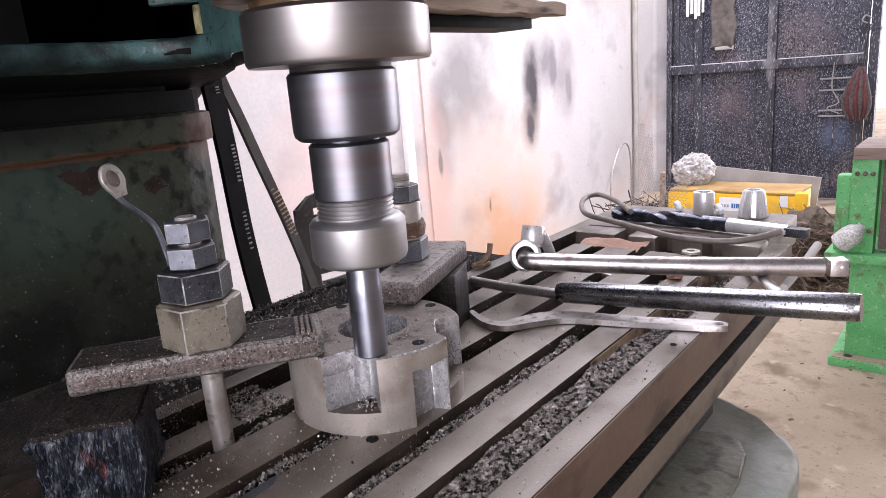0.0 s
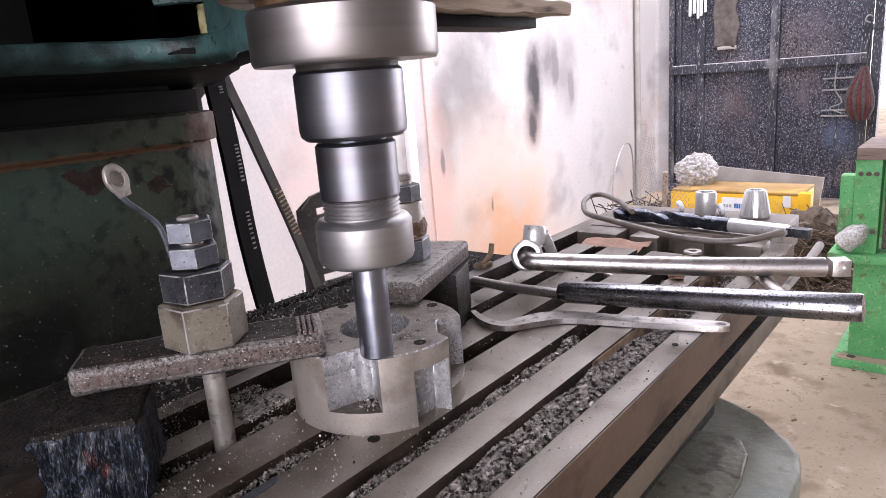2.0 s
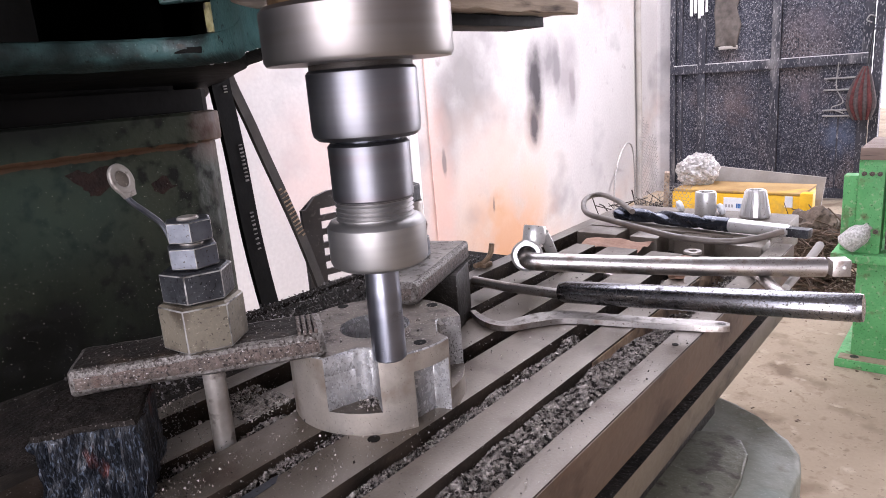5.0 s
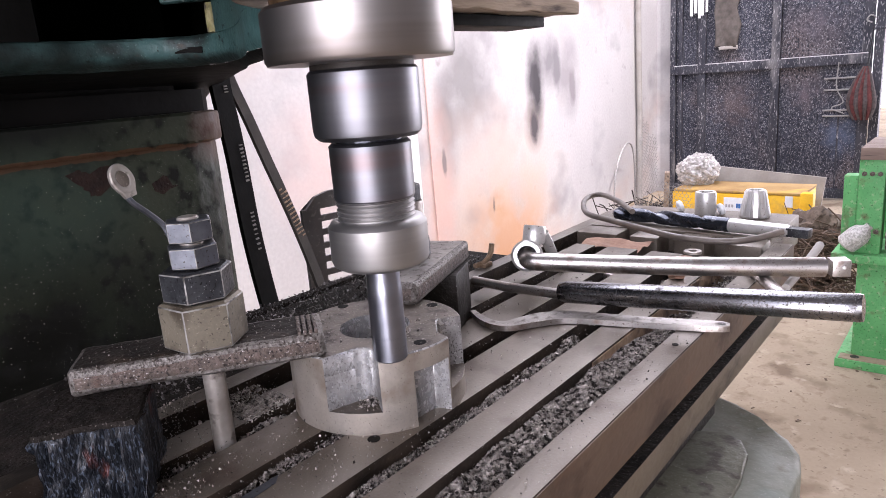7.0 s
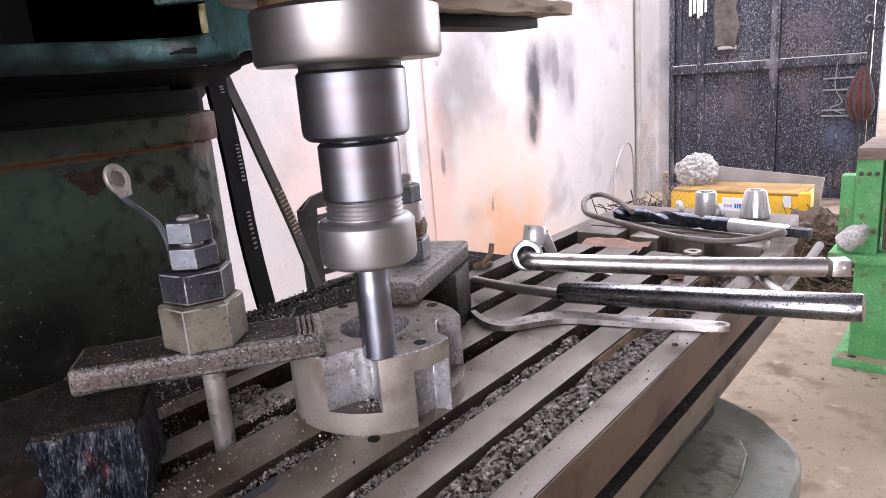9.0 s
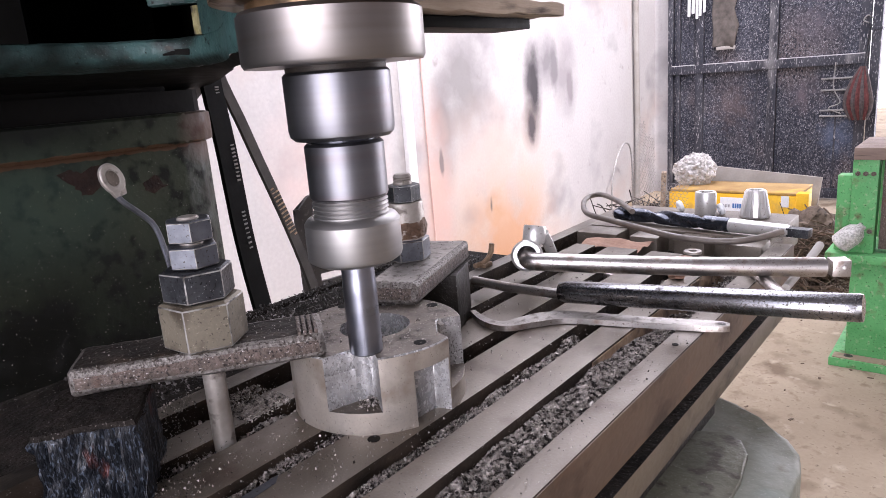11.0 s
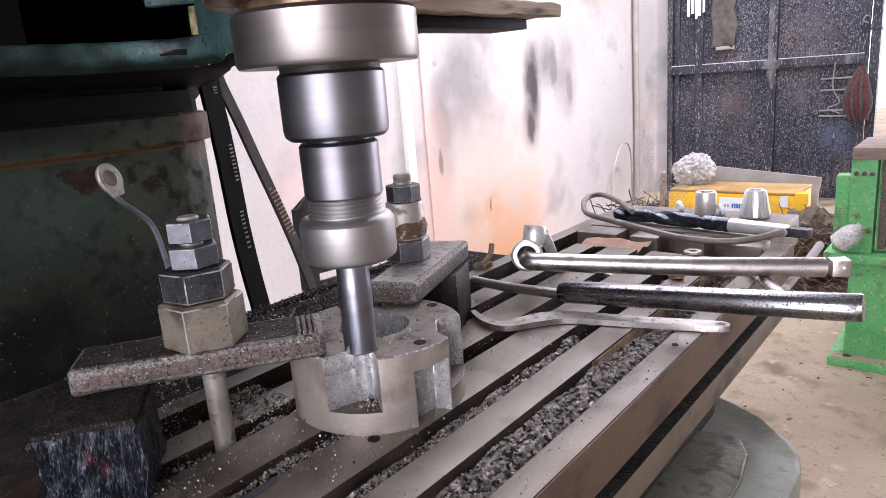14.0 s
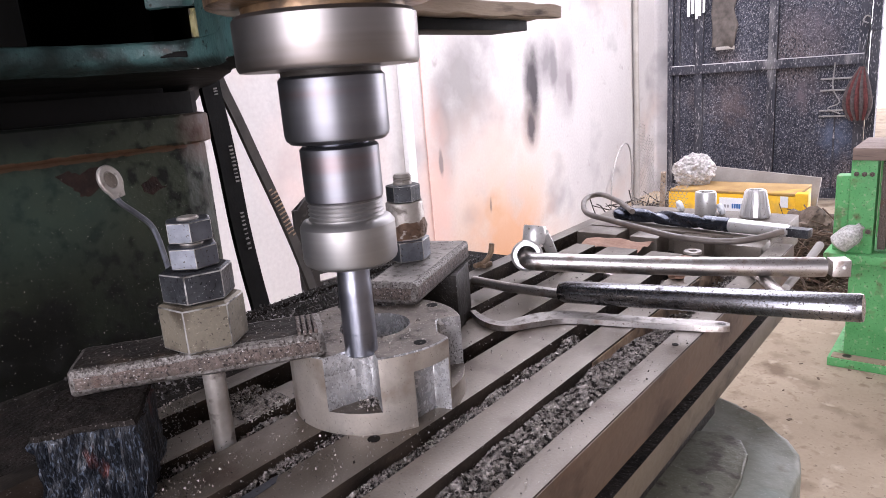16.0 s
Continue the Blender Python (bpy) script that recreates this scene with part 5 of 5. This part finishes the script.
def scrap(name, label, cat, centre, spread, n, r, top, seed, mat=None):
    rnd = random.Random(seed)
    own = bmesh.new()
    for _ in range(n):
        a = Vector((rnd.gauss(0, spread[0]), rnd.gauss(0, spread[1]), rnd.random() ** 1.4 * top + r))
        d = Vector((rnd.gauss(0, 1), rnd.gauss(0, 1), rnd.gauss(0, 0.35))).normalized() * rnd.uniform(0.05, 0.17)
        q = [a - d, a + Vector((0, 0, rnd.uniform(0, 0.03))), a + d + Vector((0, 0, rnd.uniform(-0.03, 0.05)))]
        for v in q:
            v.z = max(r, v.z)
        tube(curve(q, 3), r * rnd.uniform(0.5, 1.4), 5, bm=own)
    ob = part(name, own, mat or TWIG, None)
    ob.matrix_basis = pose(*centre)
    return tagged(ob, label, cat, "", "stuff")


scrap("dry_twigs", "heap of dry brown twigs and scrap on the floor", "twigs", (3.15, 0.33, 0), (0.12, 0.09), 480, 0.0024, 0.27, 12)
scrap("scrap_wire", "tangle of dark scrap wire beside the wall", "scrap", (4.15, 1.52, 0), (0.13, 0.11), 130, 0.0035, 0.11, 4, OILY_IRON)
rubble = thing("dirt_clod", "grey dusty lump among the twigs", "rubble", at=pose(3.25, 0.36, 0))
own = bmesh.new()
bmesh.ops.create_icosphere(own, subdivisions=4, radius=0.15)
for v in own.verts:
    n = v.co.normalized()
    v.co += n * (0.05 * noise.noise(n * 2.5) + 0.02 * noise.noise(n * 9))
    v.co.z = max(0.0, v.co.z * 1.2 + 0.15)
part("lump", own, CARDBOARD_DIRT, rubble)
rnd = random.Random(8)
own = bmesh.new()
for _ in range(70):
    x, y = rnd.uniform(1.5, 4.5), rnd.uniform(-0.3, 0.6)
    box(-0.02, 0.02, -0.008, 0.008, 0.0, 0.006, 0.002, bm=own, m=pose(x, y, 0.0, 0, 0, rnd.uniform(0, 180)) @ Matrix.Diagonal((rnd.uniform(0.1, 0.45), rnd.uniform(0.2, 0.6), 0.4, 1)), seg=1)
tagged(part("floor_litter", own, TWIG), "small leaves and chips littering the floor", "litter", "", "stuff")

# ---- green stand ----
stand = thing("green_stand", "bright green painted steel machine stand with rods", "machine stand", at=pose(2.27, 0.0, 0))
part("foot", box(-0.05, 0.35, -0.35, 0.10, 0.0, 0.03, 0.003), GREEN_PAINT, stand)
part("foot_bolt", lathe([(0.0, 0.03), (0.014, 0.03), (0.014, 0.034), (0.0, 0.034)], 16, m=pose(-0.02, 0.045, 0)), OILY_IRON, stand)
part("dust_cover", box(-0.045, -0.002, -0.33, 0.09, 0.0302, 0.0335), FLOOR, stand, "settled beige dust")
part("pedestal", box(0.0, 0.3, -0.3, 0.06, 0.03, 0.37, 0.004), GREEN_PAINT, stand)
part("shelf", box(-0.03, 0.33, -0.35, 0.135, 0.365, 0.395, 0.004), GREEN_PAINT, stand)
part("post", box(0.02, 0.08, 0.04, 0.118, 0.395, 0.65, 0.004), GREEN_PAINT, stand)
part("cheek", box(0.0, 0.07, 0.0, 0.074, 0.395, 0.705, 0.004), GREEN_PAINT, stand)
part("far_cheek", box(0.25, 0.32, -0.3, 0.02, 0.395, 0.70, 0.004), GREEN_PAINT, stand)
part("top_plank", box(-0.01, 0.3, -0.33, 0.072, 0.705, 0.745, 0.004), OLD_WOOD, stand, "grey-brown wooden top plank")
for z in (0.455, 0.545, 0.625):
    part("rod", tube([(0.03, -0.01, z), (0.03, -0.35, z)], 0.013, 12), STUD, stand)
part("rod_collar", box(0.012, 0.055, -0.035, -0.012, 0.41, 0.70, 0.003), STRAP_IRON, stand)
for z in (0.47, 0.66):
    for y in (0.014, 0.036, 0.058):
        part("bolt", hexagon(0.014, 0.0, 0.006, 10), STRAP_IRON, stand).matrix_basis = Matrix.Translation((-0.0005, y, z)) @ Matrix.Rotation(radians(-90), 4, "Y")
bottle = thing("plastic_bag", "clear crumpled plastic bag on the green stand", "bag", at=pose(2.262, 0.062, 0.395))
own = lathe([(0.0, 0.0), (0.026, 0.001), (0.034, 0.008), (0.035, 0.055), (0.028, 0.075), (0.013, 0.09), (0.011, 0.1), (0.0, 0.1)], 40, m=Matrix.Translation((0, 0.037, 0.022)) @ Matrix.Rotation(radians(42), 4, "X"))
for v in own.verts:
    v.co += Vector((1, 1, 0.6)) * 0.004 * noise.noise(v.co * 90)
    v.co.z = max(0.001, v.co.z)
part("film", own, CLEAR_FILM, bottle)
off = thing("file_handle", "pale grey tool handle sticking out under the wrench", "tool handle", at=pose(0, 0, T), rides=True)
part("handle", tube(curve([(0.30, -0.163, 0.003), (0.38, -0.162, 0.003), (0.448, -0.160, 0.003)], 4), 0.0040, 12, taper=lambda k: 0.8 + 0.2 * k), GREY_BOARD, off)
ender = thing("spanner", "bright steel spanner end under the wrench handle", "spanner", at=pose(0, 0, T), rides=True)
part("shaft", tube(curve([(0.3376, -0.1269, 0.0045), (0.2945, -0.1521, 0.0065), (0.2641, -0.1714, 0.0065)], 6), 0.0058, 14, flat=0.6), CHROME, ender)


# ---- swarf ----
def swarf(name, label, spots, seed, mat=None, rides=True):
    """Curled steel chips at the spots: (x, y, z, size)."""
    rnd = random.Random(seed)
    vs, fs = [], []
    for x, y, z, size in spots:
        turn = Euler((rnd.uniform(0, 6.28), rnd.uniform(0, 6.28), rnd.uniform(0, 6.28))).to_matrix()
        bend, w = rnd.uniform(0.8, 2.6), size * rnd.uniform(0.3, 0.75)
        k = len(vs)
        for i in range(4):
            a = bend * (i / 3 - 0.5)
            p = Vector((size / bend * math.sin(a), 0, size / bend * (1 - math.cos(a))))
            for side_w in (-w / 2, w / 2):
                vs.append(tuple(turn @ (p + Vector((0, side_w, 0.1 * side_w))) + Vector((x, y, z))))
        fs += [(k + 2 * i, k + 2 * i + 1, k + 2 * i + 3, k + 2 * i + 2) for i in range(3)]
    me = bpy.data.meshes.new(name)
    me.from_pydata(vs, [], fs)
    me.materials.append(mat or CHIP)
    ob = new(name, me)
    ob.matrix_basis = pose(0, 0, T)
    if rides:
        ON_TABLE.append(ob)
    return tagged(ob, label, "metal chips", "", "stuff")


rnd = random.Random(21)


def strew(n, x0, x1, y0, y1, z, size, heap=0.0, thin=None):
    out = []
    while len(out) < n:
        x, y = rnd.uniform(x0, x1), rnd.uniform(y0, y1)
        if thin and rnd.random() > thin(x, y):
            continue
        edge = min(y - y0, y1 - y) / max(1e-6, (y1 - y0) / 2)
        lift = heap * (0.8 + 0.2 * min(1, edge * 1.6)) * (0.72 + 0.45 * abs(noise.noise(Vector((x * 25, y * 60, 1)))))
        s = size * (0.45 + 1.1 * rnd.random() ** 2.2)
        out.append((x, y, z + lift + s * 0.2 + rnd.uniform(0, 0.0015), s))
    return out


def clumps(x, y):
    return max(0.04, min(1.0, 2.2 * (noise.noise(Vector((x * 18, y * 18, 4))) + 0.12)))


def near_first(x, y):
    return 1.0 if x < 0.14 else max(0.06, 1 - (x - 0.14) / 0.13)


def bed(name, x0, x1, y0, y1, z, heap):
    """The packed mass of chips under the loose ones."""
    own = bmesh.new()
    nx, ny = int((x1 - x0) / 0.003), 9
    grid = []
    for i in range(nx + 1):
        row = []
        for j in range(ny + 1):
            x, y = x0 + (x1 - x0) * i / nx, y0 + (y1 - y0) * j / ny
            edge = min(j, ny - j) / (ny / 2)
            row.append(own.verts.new((x, y, z + heap * (0.72 + 0.2 * min(1, edge * 1.6)) * near_first(x, y) * (0.72 + 0.45 * abs(noise.noise(Vector((x * 25, y * 60, 1))))) + 0.0012 * noise.noise(Vector((x * 400, y * 400, 2))))))
        grid.append(row)
    for i in range(nx):
        for j in range(ny):
            own.faces.new((grid[i][j], grid[i + 1][j], grid[i + 1][j + 1], grid[i][j + 1]))
    ob = part(name, own, PACKED)
    ob.matrix_basis = pose(0, 0, T)
    ON_TABLE.append(ob)
    return tagged(ob, "packed grey swarf in the table gutter", "metal chips", "", "stuff")


bed("packed_swarf", -0.12, 0.375, -0.1178, -0.0905, -0.0238, 0.0182)
bed("packed_swarf", -0.2, 0.10, -0.0678, -0.0525, -0.0238, 0.0215)
bed("packed_swarf", -0.2, 0.02, -0.0188, -0.0043, -0.0238, 0.018)
bed("packed_swarf", -0.2, -0.02, 0.0288, 0.0432, -0.0238, 0.018)
swarf("gutter_swarf", "curled steel chips filling the table gutter", [(x, y, z - 0.013 * (1 - near_first(x, y)) * 0.8, s) for x, y, z, s in strew(42000, -0.1, 0.375, -0.1174, -0.0908, -0.0200, 0.0015, 0.0172, near_first)], 1)
swarf("slot_swarf", "steel chips lying in the T-slots", strew(9000, -0.2, 0.14, -0.067, -0.0532, -0.0215, 0.0016, 0.0195) + strew(6000, -0.2, 0.05, -0.018, -0.005, -0.0215, 0.0016, 0.019)
      + strew(1300, -0.2, -0.03, 0.03, 0.042, -0.0225, 0.0028, 0.019) + strew(500, 0.1, 0.37, -0.067, -0.053, -0.0235, 0.0026, 0.003) + strew(900, -0.2, 0.3, 0.068, 0.093, -0.0235, 0.003, 0.012), 2)
swarf("table_swarf", "scattered steel chips on the table top", strew(1300, -0.2, 0.36, -0.09, 0.066, 0.0003, 0.0011, 0, clumps) + strew(260, -0.1, 0.5, -0.134, -0.119, 0.0003, 0.0013)
      + strew(1300, -0.16, -0.03, 0.0, 0.11, 0.0003, 0.0012, 0.0006, clumps) + strew(2200, -0.075, -0.04, 0.035, 0.075, 0.0003, 0.0012, 0.004) + strew(300, -0.1, -0.03, -0.05, 0.02, 0.0003, 0.0011) + strew(240, 0.385, 0.43, -0.09, 0.09, -0.024, 0.003), 3)
swarf("work_swarf", "fine chips on the workpiece and straps", [q for q in strew(420, -0.05, 0.05, -0.05, 0.05, 0.0447, 0.0014) if 0.024 < math.hypot(q[0], q[1]) < 0.046 and not (188 < math.degrees(math.atan2(q[1], q[0])) % 360 < 228)]
      + [(-0.034 + rnd.gauss(0, 0.0035), -0.026 + rnd.gauss(0, 0.003), 0.0138 + 0.003 * rnd.random(), 0.0014) for _ in range(260)]
      + [(-0.148 + 0.8 * a + 0.6 * b, 0.064 - 0.6 * a + 0.8 * b, 0.0589, 0.0009) for a, b in [(rnd.uniform(0.0, 0.12), rnd.uniform(0.002, 0.036)) for _ in range(140)]]
      + [(0.039 + 0.94 * a - 0.33 * b, -0.0005 + 0.33 * a + 0.94 * b, 0.0599, 0.0009) for a, b in [(rnd.uniform(0.0, 0.12), rnd.uniform(0.002, 0.03)) for _ in range(70)]], 4)

cover = thing("way_cover", "dark oily way cover heaped with chips behind the table", "way cover", at=pose(0, 0, T), rides=True)
part("plate", box(-0.35, 0.33, 0.118, 0.215, -0.05, -0.006, 0.004), GRIME_AND_SHADE, cover)
part("edge_strip", box(-0.35, 0.33, 0.2152, 0.225, -0.05, -0.003, 0.002), GRIME_AND_SHADE, cover)
swarf("cover_swarf", "heap of chips on the way cover", strew(4200, -0.1, 0.3, 0.12, 0.224, -0.0055, 0.0026, 0.003), 5, DARK_CHIP)
swarf("stuck_swarf", "fine chips stuck to the oily column", [(rnd.uniform(-0.14, 0.13), 0.4088, 0.125 - 0.2 * rnd.random() ** 0.75, 0.0005 + 0.0010 * rnd.random() ** 4) for _ in range(1100)], 6, CHIP, False)


# ---- what moves ----
def motions():
    for ob in ON_TABLE:
        base = ob.matrix_basis.copy()
        walk(ob, [(t, Matrix.Translation(feed(t, s)) @ base) for t, s in FEED])
    base = spindle.matrix_basis.copy()
    walk(spindle, [(k / FPS, base @ pose(0, 0, 0, 0, 0, -88 * k)) for k in range(16 * FPS + 1)])


motions()
